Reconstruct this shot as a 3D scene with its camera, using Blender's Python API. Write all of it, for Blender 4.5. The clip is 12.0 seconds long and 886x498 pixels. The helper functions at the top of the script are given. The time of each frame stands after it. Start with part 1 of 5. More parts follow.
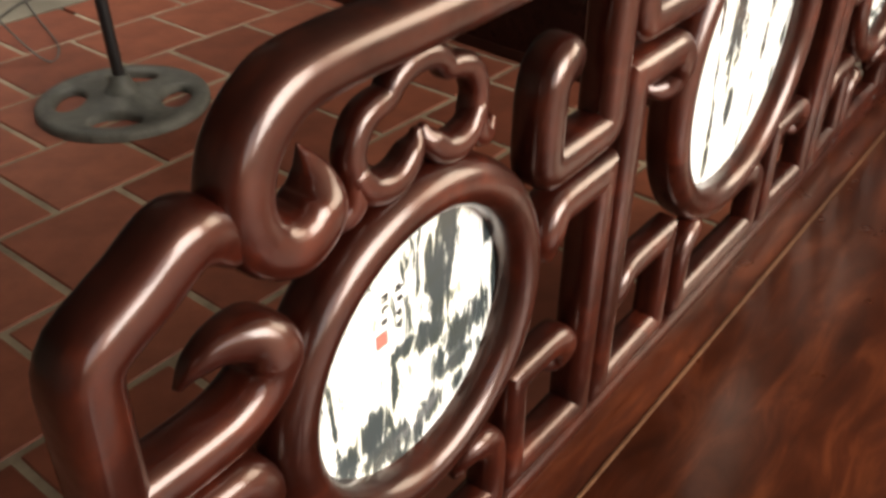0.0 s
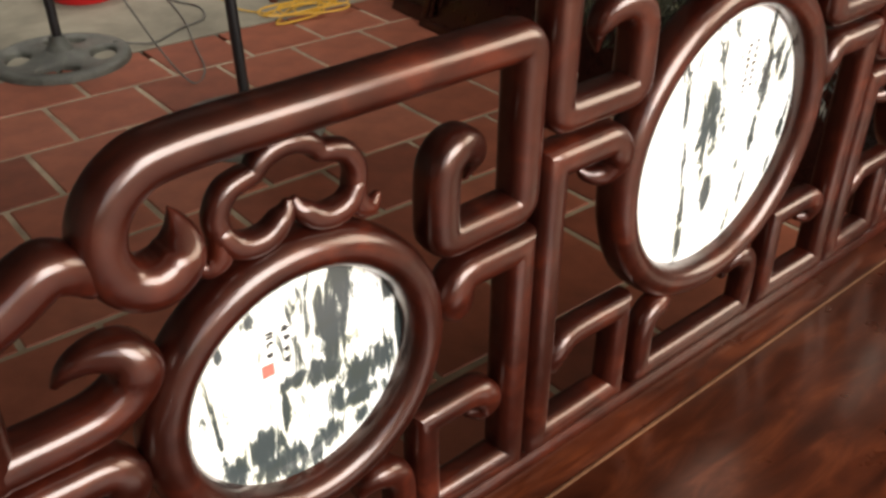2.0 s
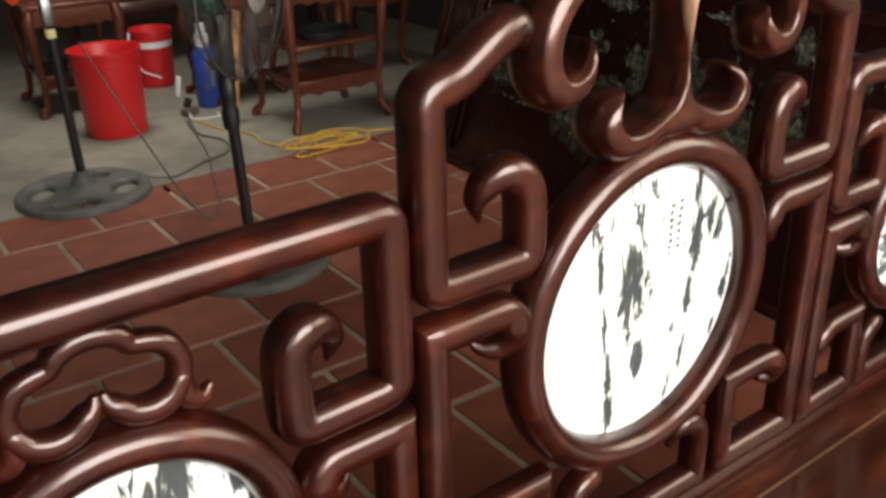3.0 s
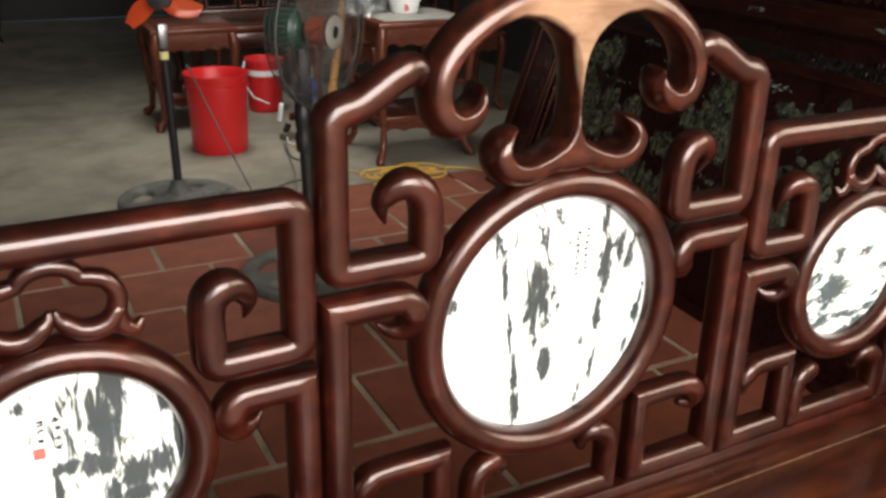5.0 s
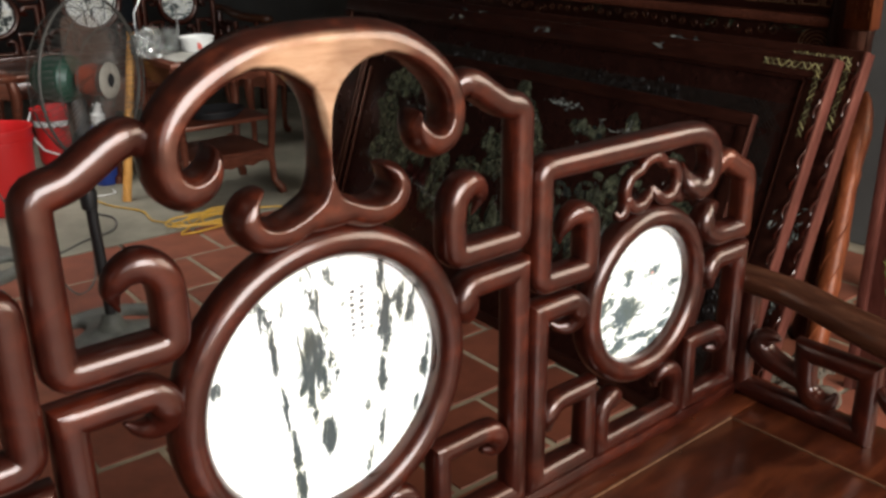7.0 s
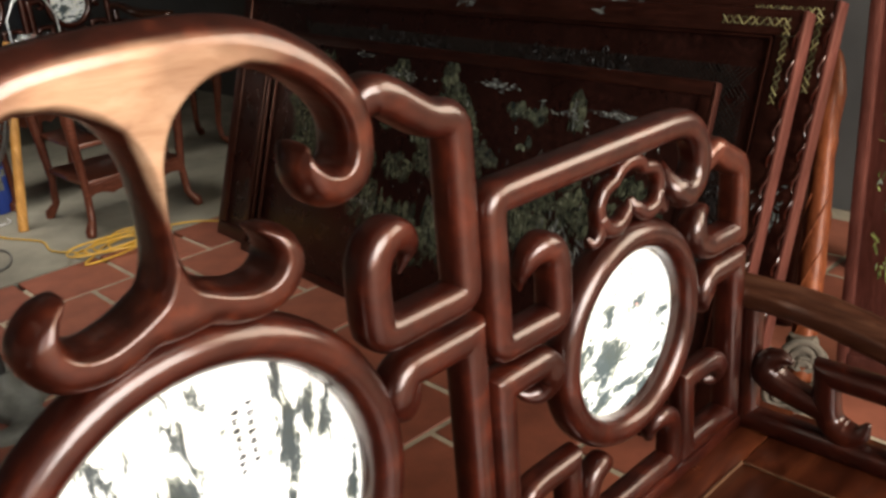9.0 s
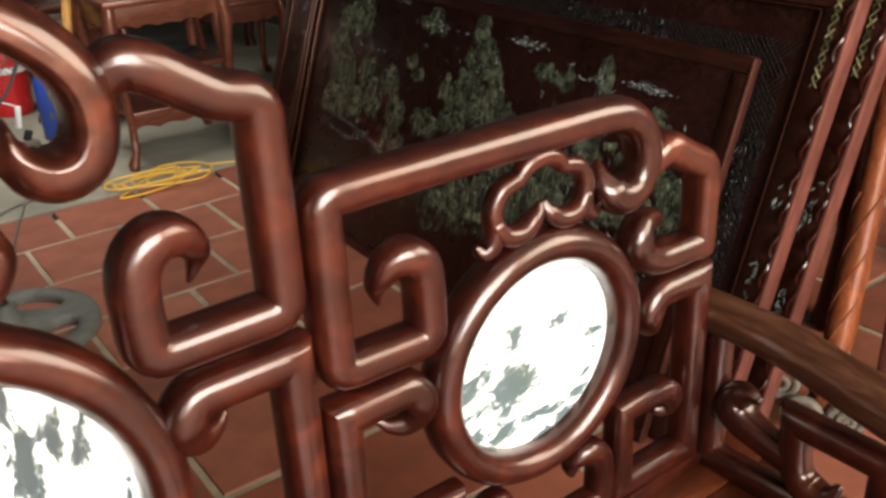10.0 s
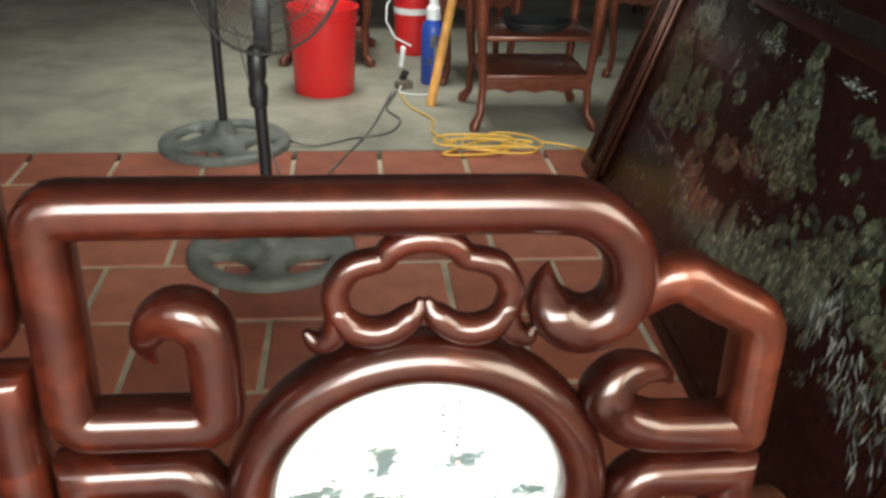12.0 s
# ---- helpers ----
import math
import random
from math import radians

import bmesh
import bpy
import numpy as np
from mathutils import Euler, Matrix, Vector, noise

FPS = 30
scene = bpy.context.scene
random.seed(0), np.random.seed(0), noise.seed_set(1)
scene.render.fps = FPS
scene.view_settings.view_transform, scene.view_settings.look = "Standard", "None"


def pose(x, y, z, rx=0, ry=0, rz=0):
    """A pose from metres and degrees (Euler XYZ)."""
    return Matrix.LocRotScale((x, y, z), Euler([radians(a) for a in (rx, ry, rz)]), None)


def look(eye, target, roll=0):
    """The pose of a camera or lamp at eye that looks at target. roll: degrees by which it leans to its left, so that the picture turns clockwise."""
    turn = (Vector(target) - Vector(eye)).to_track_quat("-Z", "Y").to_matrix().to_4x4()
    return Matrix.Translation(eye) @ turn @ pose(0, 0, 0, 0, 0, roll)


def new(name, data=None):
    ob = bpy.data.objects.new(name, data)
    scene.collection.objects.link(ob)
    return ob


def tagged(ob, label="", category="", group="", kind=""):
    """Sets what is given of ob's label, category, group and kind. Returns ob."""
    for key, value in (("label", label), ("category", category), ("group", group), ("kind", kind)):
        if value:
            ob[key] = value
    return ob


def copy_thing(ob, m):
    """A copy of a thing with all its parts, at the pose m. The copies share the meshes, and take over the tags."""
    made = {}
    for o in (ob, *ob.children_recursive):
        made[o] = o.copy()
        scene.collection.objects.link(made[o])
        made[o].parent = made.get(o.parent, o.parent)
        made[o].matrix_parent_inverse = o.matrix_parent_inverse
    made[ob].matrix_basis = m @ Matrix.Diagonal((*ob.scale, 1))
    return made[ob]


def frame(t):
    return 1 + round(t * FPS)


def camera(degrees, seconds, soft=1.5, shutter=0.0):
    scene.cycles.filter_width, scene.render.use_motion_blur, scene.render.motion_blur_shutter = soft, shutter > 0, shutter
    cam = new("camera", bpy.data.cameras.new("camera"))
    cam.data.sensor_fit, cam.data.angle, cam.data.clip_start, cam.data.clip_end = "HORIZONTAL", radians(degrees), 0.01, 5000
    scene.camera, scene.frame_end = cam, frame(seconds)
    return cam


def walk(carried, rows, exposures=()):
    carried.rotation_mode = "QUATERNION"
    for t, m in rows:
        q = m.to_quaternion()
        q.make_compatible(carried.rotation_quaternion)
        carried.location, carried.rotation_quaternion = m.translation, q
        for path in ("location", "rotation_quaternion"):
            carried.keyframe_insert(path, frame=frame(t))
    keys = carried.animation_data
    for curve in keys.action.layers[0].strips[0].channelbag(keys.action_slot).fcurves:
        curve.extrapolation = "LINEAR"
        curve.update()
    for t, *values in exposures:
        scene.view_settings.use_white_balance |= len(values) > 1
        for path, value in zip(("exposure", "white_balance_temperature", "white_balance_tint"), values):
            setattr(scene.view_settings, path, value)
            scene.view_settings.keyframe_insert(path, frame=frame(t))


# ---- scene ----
cam = camera(51.72, 12.0, 2.9, 0.3)
PATH = [
    (0, (-0.9940, -0.3285, 1.1284), (-0.0081, 0.4294, 0.2897), 0.53),
    (0.5, (-0.9552, -0.4155, 1.1854), (-0.0061, 0.4601, 0.4222), 1.91),
    (1, (-0.9144, -0.4929, 1.2049), (0.0659, 0.3569, 0.4520), 1.34),
    (1.5, (-0.9134, -0.4944, 1.2059), (-0.0191, 0.3968, 0.3959), 1.20),
    (2, (-0.9007, -0.5372, 1.2089), (-0.0730, 0.4264, 0.4112), 0.41),
    (2.5, (-0.8401, -0.5551, 1.2150), (0.0169, 0.4382, 0.4878), -0.50),
    (3, (-0.7198, -0.5868, 1.2309), (0.0913, 0.5072, 0.6022), -1.36),
    (3.5, (-0.6650, -0.7122, 1.2707), (0.0546, 0.4787, 0.7103), 1.23),
    (5.5, (-0.6271, -0.8734, 1.2617), (0.0403, 0.3490, 0.7047), 1.19),
    (6, (-0.5655, -0.8662, 1.2848), (0.2759, 0.2698, 0.7831), 1.15),
    (6.5, (-0.5430, -0.8645, 1.2799), (0.3282, 0.2409, 0.7611), 0.40),
    (8.5, (-0.3550, -0.6269, 1.2514), (0.6219, 0.3797, 0.7199), -4.80),
    (9, (-0.2732, -0.5893, 1.2392), (0.6804, 0.4233, 0.6775), -4.75),
    (9.5, (-0.0861, -0.6118, 1.2311), (0.7817, 0.4514, 0.6255), -2.21),
    (10, (0.0188, -0.6157, 1.2130), (0.8220, 0.4822, 0.5809), -2.81),
    (10.5, (0.1337, -0.5737, 1.2011), (0.9767, 0.4843, 0.5529), -2.33),
    (11, (0.2479, -0.5321, 1.2014), (0.9815, 0.5893, 0.5273), -1.68),
    (11.5, (0.4063, -0.5688, 1.1964), (0.7590, 0.7336, 0.5411), 1.07),
    (12, (0.5324, -0.5560, 1.1821), (0.7065, 0.7820, 0.5267), 1.74),
]
walk(cam, [(t, look(eye, target, roll)) for t, eye, target, roll in PATH], [(0, 0.25, 7050, 12.5), (1, 0.24, 6780, 11), (2, 0.13, 6750, 11), (3, -0.13, 6450, 9), (3.6, -0.12, 6300, 8), (5.5, 0.04, 6450, 10), (6.5, -0.04, 6300, 9), (8.5, 0.0, 6350, 9), (9.5, 0.46, 6800, 9.5), (10, 0.58, 6450, 6.5), (10.5, 0.54, 6300, 3), (11, 0.50, 6200, 0), (12, 0.68, 6080, 0)])

# ---- light ----
world = bpy.data.worlds.new("world")
scene.world = world
world.use_nodes = True
_bg = world.node_tree.nodes["Background"]
_sky = world.node_tree.nodes.new("ShaderNodeTexSky")
_sky.sky_type, _sky.sun_disc = "NISHITA", False
_sky.sun_elevation, _sky.sun_rotation = radians(42), radians(200)
world.node_tree.links.new(_sky.outputs[0], _bg.inputs[0])
_bg.inputs[1].default_value = 0.10


def opening_light(name, at, toward, w, h, power, colour=(1.0, 0.965, 0.91), spread=180):
    """An area lamp that stands for daylight through an opening out of view."""
    data = bpy.data.lights.new(name, "AREA")
    data.shape, data.size, data.size_y, data.energy, data.color = "RECTANGLE", w, h, power, colour
    data.spread = radians(spread)
    ob = new(name, data)
    ob.matrix_world = look(at, toward)
    return ob


for x, w, power, colour in ((-2.30, 1.45, 18, (0.90, 0.95, 1.0)), (-0.30, 1.55, 225, (0.975, 0.975, 0.955)), (1.15, 1.30, 165, (1.0, 0.95, 0.88))):
    opening_light("shopfront_daylight", (x, -3.93, 2.10), (x, 0, 1.60), w, 2.3, power, colour)
# placed to give the rail highlights; its side opening is unseen
opening_light("side_daylight", (2.88, -2.55, 2.05), (0.6, -1.2, 1.3), 2.4, 1.8, 120, (1.0, 0.88, 0.70))
# added fill lamp for the cement floor; no roof opening is known
opening_light("cement_fill", (0.55, 3.5, 3.36), (0.55, 3.4, 0), 0.9, 1.5, 13, spread=66)
sun = bpy.data.lights.new("sun", "SUN")
sun.energy, sun.angle, sun.color = 0.6, radians(20), (1.0, 0.96, 0.9)
new("sun", sun).rotation_euler = (radians(48), 0, radians(-20))

# ---- materials ----


def mat(name, base, rough=0.5, metal=0.0, coat=0.0, spec=0.5):
    m = bpy.data.materials.new(name)
    m.use_nodes = True
    b = m.node_tree.nodes["Principled BSDF"]
    b.inputs["Base Color"].default_value = (*base, 1)
    b.inputs["Roughness"].default_value = rough
    b.inputs["Metallic"].default_value = metal
    b.inputs["Coat Weight"].default_value = coat
    b.inputs["Coat Roughness"].default_value = 0.15
    b.inputs["Specular IOR Level"].default_value = spec
    return m, m.node_tree.nodes, m.node_tree.links, b


def ramp(nodes, stops):
    r = nodes.new("ShaderNodeValToRGB")
    el = r.color_ramp.elements
    while len(el) < len(stops):
        el.new(0.5)
    for e, (p, c) in zip(el, stops):
        e.position, e.color = p, (*c, 1)
    return r


def coords(nodes, links, scale=(1, 1, 1), kind="Object"):
    tc, mp = nodes.new("ShaderNodeTexCoord"), nodes.new("ShaderNodeMapping")
    mp.inputs["Scale"].default_value = scale
    links.new(tc.outputs[kind], mp.inputs[0])
    return mp


def noise_tex(nodes, links, vec, scale, detail=4, rough=0.55, distort=0.0):
    n = nodes.new("ShaderNodeTexNoise")
    n.inputs["Scale"].default_value, n.inputs["Detail"].default_value = scale, detail
    n.inputs["Roughness"].default_value, n.inputs["Distortion"].default_value = rough, distort
    links.new(vec.outputs[0], n.inputs["Vector"])
    return n


def bump(nodes, links, b, height, strength, dist=0.002):
    n = nodes.new("ShaderNodeBump")
    n.inputs["Strength"].default_value, n.inputs["Distance"].default_value = strength, dist
    links.new(height, n.inputs["Height"])
    links.new(n.outputs[0], b.inputs["Normal"])
    return n


def wood(name, dark, mid, light, rough=0.3, coat=0.6, scale=(6, 40, 40), spread=1.0, grain=0.25, gloss=0.42, waves=0.0):
    """Lacquered wood: long grain along the first axis, broad tone changes and rubbed patches of gloss."""
    m, n, l, b = mat(name, mid, rough, 0, coat)
    vec = coords(n, l, scale)
    fine = noise_tex(n, l, vec, 3.0, 8, 0.65, 0.6)
    r = ramp(n, [(0.32, dark), (0.52, mid), (0.72, light)])
    l.new(fine.outputs[0], r.inputs[0])
    big = noise_tex(n, l, coords(n, l, (1, 1, 1)), 4.0 * spread, 3)
    r2 = ramp(n, [(0.35, (0.55, 0.52, 0.52)), (0.65, (1.3, 1.25, 1.2))])
    l.new(big.outputs[0], r2.inputs[0])
    mx = n.new("ShaderNodeMix")
    mx.data_type, mx.blend_type = "RGBA", "MULTIPLY"
    mx.inputs[0].default_value = 0.8
    l.new(r.outputs[0], mx.inputs[6])
    l.new(r2.outputs[0], mx.inputs[7])
    l.new(mx.outputs[2], b.inputs["Base Color"])
    smear = noise_tex(n, l, coords(n, l, (1, 1, 1)), 17.0, 5)
    mr = n.new("ShaderNodeMapRange")
    mr.inputs[3].default_value, mr.inputs[4].default_value = rough - 0.08, rough + 0.14
    l.new(smear.outputs[0], mr.inputs[0])
    l.new(mr.outputs[0], b.inputs["Roughness"])
    b.inputs["Specular Tint"].default_value = (1.0, 0.44, 0.28, 1)
    b.inputs["Specular IOR Level"].default_value = gloss
    relief = bump(n, l, b, fine.outputs[0], grain, 0.0012)
    if waves:
        hand = noise_tex(n, l, coords(n, l, (1, 1, 1)), 26.0, 2, 0.4)
        dents = n.new("ShaderNodeBump")
        dents.inputs["Strength"].default_value, dents.inputs["Distance"].default_value = waves, 0.012
        l.new(hand.outputs[0], dents.inputs["Height"])
        l.new(dents.outputs[0], relief.inputs["Normal"])
    return m


M_ROSE = wood("rosewood_lacquer", (0.0085, 0.0013, 0.0009), (0.0200, 0.0030, 0.0017), (0.054, 0.0090, 0.0038), 0.36, 0.85, (5, 9, 7), 2.2, 0.05, 0.40, 0.22)
M_ROSE.node_tree.nodes["Principled BSDF"].inputs["Coat Roughness"].default_value = 0.19
# redder, lighter copy of M_ROSE, used on the right shoulder only
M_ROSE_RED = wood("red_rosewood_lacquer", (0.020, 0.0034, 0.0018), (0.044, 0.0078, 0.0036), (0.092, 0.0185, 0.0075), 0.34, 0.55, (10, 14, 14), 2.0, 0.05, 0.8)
# pale crest wood; the front face's window sheen is mixed into this tone
M_CREST = wood("pale_rosewood_sheen", (0.27, 0.155, 0.088), (0.36, 0.225, 0.135), (0.44, 0.295, 0.19), 0.38, 0.8, (4, 14, 18), 1.6, 0.03, 0.6, 0.22)


def pale_sheen(m):
    """Pale streak mid-crest: wood tone plus painted sheen, red wood round it."""
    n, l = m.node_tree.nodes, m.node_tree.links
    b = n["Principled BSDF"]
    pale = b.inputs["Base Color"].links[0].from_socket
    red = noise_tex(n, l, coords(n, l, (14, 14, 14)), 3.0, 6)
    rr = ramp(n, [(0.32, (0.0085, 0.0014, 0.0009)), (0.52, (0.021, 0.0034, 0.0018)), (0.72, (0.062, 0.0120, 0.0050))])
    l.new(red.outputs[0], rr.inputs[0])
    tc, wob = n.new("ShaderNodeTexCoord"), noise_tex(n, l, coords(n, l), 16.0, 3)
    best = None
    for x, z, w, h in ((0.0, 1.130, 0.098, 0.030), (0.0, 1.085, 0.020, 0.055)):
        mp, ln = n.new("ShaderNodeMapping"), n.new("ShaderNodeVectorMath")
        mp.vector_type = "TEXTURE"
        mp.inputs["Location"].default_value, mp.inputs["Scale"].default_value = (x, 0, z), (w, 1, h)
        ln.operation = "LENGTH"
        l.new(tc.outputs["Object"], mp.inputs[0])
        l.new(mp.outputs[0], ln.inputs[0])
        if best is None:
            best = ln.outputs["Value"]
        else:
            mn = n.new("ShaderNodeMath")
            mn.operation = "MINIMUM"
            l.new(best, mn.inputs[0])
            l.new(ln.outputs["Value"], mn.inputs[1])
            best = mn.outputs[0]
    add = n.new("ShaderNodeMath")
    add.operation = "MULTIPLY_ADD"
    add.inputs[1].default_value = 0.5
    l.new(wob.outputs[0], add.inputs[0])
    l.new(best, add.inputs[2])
    # pale only near the front; the dark flanks are painted by depth
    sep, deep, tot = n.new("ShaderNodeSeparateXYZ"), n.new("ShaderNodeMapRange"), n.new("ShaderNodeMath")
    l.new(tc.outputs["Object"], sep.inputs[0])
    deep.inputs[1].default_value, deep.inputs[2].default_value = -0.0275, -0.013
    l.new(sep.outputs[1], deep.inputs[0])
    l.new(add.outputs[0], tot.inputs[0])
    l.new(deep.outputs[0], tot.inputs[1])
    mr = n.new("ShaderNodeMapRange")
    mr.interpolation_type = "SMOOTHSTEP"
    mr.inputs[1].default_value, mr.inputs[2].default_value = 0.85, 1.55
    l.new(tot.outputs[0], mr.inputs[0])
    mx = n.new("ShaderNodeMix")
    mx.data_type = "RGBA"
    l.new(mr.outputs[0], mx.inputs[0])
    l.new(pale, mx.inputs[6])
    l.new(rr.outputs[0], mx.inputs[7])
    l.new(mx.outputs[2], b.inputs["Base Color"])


pale_sheen(M_CREST)
M_SEAT = wood("rosewood_seat_board", (0.018, 0.004, 0.002), (0.054, 0.0125, 0.005), (0.125, 0.033, 0.012), 0.28, 0.14, (2.2, 9, 9), 1.0, 0.03)
M_ARM = wood("rosewood_arm", (0.020, 0.007, 0.004), (0.045, 0.017, 0.009), (0.085, 0.035, 0.019), 0.30, 0.4, (30, 4, 30))
M_BROWN = wood("brown_varnished_wood", (0.05, 0.015, 0.009), (0.10, 0.031, 0.018), (0.16, 0.054, 0.033), 0.35, 0.3)
M_DARK = wood("dark_lacquered_board", (0.009, 0.0026, 0.0018), (0.017, 0.0050, 0.0034), (0.030, 0.0090, 0.0060), 0.34, 0.12)
M_PANEL = wood("panel_ground", (0.006, 0.0025, 0.002), (0.013, 0.0045, 0.0035), (0.024, 0.008, 0.006), 0.26, 0.0, (20, 5, 20))
M_PANEL.node_tree.nodes["Principled BSDF"].inputs["Specular IOR Level"].default_value = 0.25
M_EDGE = wood("reddish_frame_wood", (0.055, 0.017, 0.0125), (0.088, 0.029, 0.022), (0.13, 0.047, 0.035), 0.42, 0.15, (30, 30, 5))
M_STRIP = wood("dark_red_edge_wood", (0.022, 0.0065, 0.0048), (0.036, 0.0115, 0.0085), (0.055, 0.019, 0.014), 0.42, 0.15, (30, 30, 5))
M_LINE = wood("pale_line_wood", (0.075, 0.036, 0.019), (0.12, 0.061, 0.033), (0.17, 0.092, 0.050), 0.42, 0.15, (30, 30, 5))
M_ORANGE = wood("orange_carved_wood", (0.078, 0.019, 0.007), (0.140, 0.037, 0.013), (0.205, 0.064, 0.024), 0.45, 0.1, (30, 30, 5))
M_BAMBOO = wood("yellow_wood", (0.40, 0.19, 0.05), (0.55, 0.29, 0.08), (0.65, 0.38, 0.14), 0.5, 0.1, (30, 30, 4))


def marble(name, seed, veins, masses, offset, wash=0.595, grey=(0.34, 0.37, 0.34), slant=0.0, ink=0.5):
    """White marble whose dark veins read like an ink landscape. masses: (x, z, half width, half height, lean, weight) of each dark vein."""
    m, n, l, b = mat(name, (0.86, 0.87, 0.86), 0.16, 0, 0.3)
    st = coords(n, l, [1 / v for v in veins])
    st.vector_type = "TEXTURE"
    st.inputs["Location"].default_value = (seed * 0.17, 0.0, seed * 0.061)
    st.inputs["Rotation"].default_value = (0, radians(slant), 0)
    a = noise_tex(n, l, st, 1.0, 8, 0.67, 1.5)
    cloud = noise_tex(n, l, coords(n, l), 30.0, 4, 0.5, 0.2)
    tc = n.new("ShaderNodeTexCoord")
    total = None
    for x, z, w, h, lean, weight in masses:
        mp, ln, mr = n.new("ShaderNodeMapping"), n.new("ShaderNodeVectorMath"), n.new("ShaderNodeMapRange")
        mp.vector_type = "TEXTURE"
        mp.inputs["Location"].default_value = (x, 0, z)
        mp.inputs["Rotation"].default_value = (0, radians(lean), 0)
        mp.inputs["Scale"].default_value = (w, 1, h)
        ln.operation, mr.interpolation_type = "LENGTH", "SMOOTHSTEP"
        mr.inputs[2].default_value, mr.inputs[3].default_value, mr.inputs[4].default_value = 2.9, weight, 0.0
        l.new(tc.outputs["Object"], mp.inputs[0])
        l.new(mp.outputs[0], ln.inputs[0])
        l.new(ln.outputs["Value"], mr.inputs[0])
        if total is None:
            total = mr
        else:
            mx = n.new("ShaderNodeMath")
            mx.operation = "MAXIMUM"
            l.new(total.outputs[0], mx.inputs[0])
            l.new(mr.outputs[0], mx.inputs[1])
            total = mx
    add = n.new("ShaderNodeMath")
    add.operation = "MULTIPLY_ADD"
    add.inputs[1].default_value = 3.5
    l.new(a.outputs[0], add.inputs[0])
    l.new(total.outputs[0], add.inputs[2])
    r = ramp(n, [(0.0, (0.86, 0.87, 0.86)), (wash, (0.83, 0.84, 0.82)), (0.622, grey), (0.665, tuple(ink * c for c in (0.150, 0.178, 0.178))), (0.78, tuple(ink * c for c in (0.085, 0.108, 0.112)))])
    half = n.new("ShaderNodeMath")
    half.operation = "MULTIPLY_ADD"
    half.inputs[1].default_value, half.inputs[2].default_value = 0.36, offset - 0.108
    l.new(add.outputs[0], half.inputs[0])
    l.new(half.outputs[0], r.inputs[0])
    tint = ramp(n, [(0.45, (1, 1, 1)), (0.62, (0.97, 0.95, 0.86))])
    l.new(cloud.outputs[0], tint.inputs[0])
    mt = n.new("ShaderNodeMix")
    mt.data_type, mt.blend_type = "RGBA", "MULTIPLY"
    mt.inputs[0].default_value = 1.0
    l.new(r.outputs[0], mt.inputs[6])
    l.new(tint.outputs[0], mt.inputs[7])
    l.new(mt.outputs[2], b.inputs["Base Color"])
    return m


M_MARBLE_L = marble("veined_marble_dark_cliffs", 3.1, (88, 1, 17), [
    (0.047, 0.092, 0.0070, 0.0180, 4, 1.3), (0.034, 0.045, 0.0095, 0.0180, 6, 1.3), (0.060, -0.030, 0.0120, 0.0100, 0, 1.2), (0.088, -0.022, 0.0090, 0.0110, 0, 1.2), (-0.030, -0.086, 0.0140, 0.0110, 0, 1.2),
    # rim masses near x 0.10 are vein plus the ring's shadow, as colour
    (0.05, 0.065, 0.0051, 0.0181, 4, 1.2), (0.036, 0.023, 0.0073, 0.019, 6, 1.2), (0.025, -0.007, 0.0109, 0.0086, 0, 1.2), (-0.007, -0.002, 0.0089, 0.0053, -10, 1.15), (0.1, 0.055, 0.0071, 0.0099, -20, 1.15), (0.109, 0.013, 0.0029, 0.0282, 0, 1.15),
    (0.063, -0.055, 0.012, 0.0059, 0, 1.15), (0.037, -0.047, 0.0053, 0.0108, 0, 1.1), (0.026, -0.082, 0.0084, 0.0094, 20, 1.15), (0.061, -0.082, 0.0049, 0.0061, 0, 1), (-0.042, -0.061, 0.0121, 0.0136, -10, 1.2), (-0.071, -0.069, 0.0083, 0.0103, 0, 1.15),
    (-0.017, -0.109, 0.0051, 0.0069, 0, 0.9), (-0.084, -0.012, 0.0015, 0.0291, -4, 1.05), (0.013, 0.07, 0.0136, 0.0161, 4, 0.62), (-0.004, 0.03, 0.0061, 0.0219, 4, 0.55), (-0.045, 0.077, 0.0036, 0.0047, 0, 0.9), (-0.073, 0.057, 0.0029, 0.0047, 0, 0.9),
    (0.009, -0.097, 0.0053, 0.0112, 10, 1), (-0.019, -0.038, 0.0021, 0.0236, 4, 0.8)], -0.045, 0.55, (0.36, 0.38, 0.33))
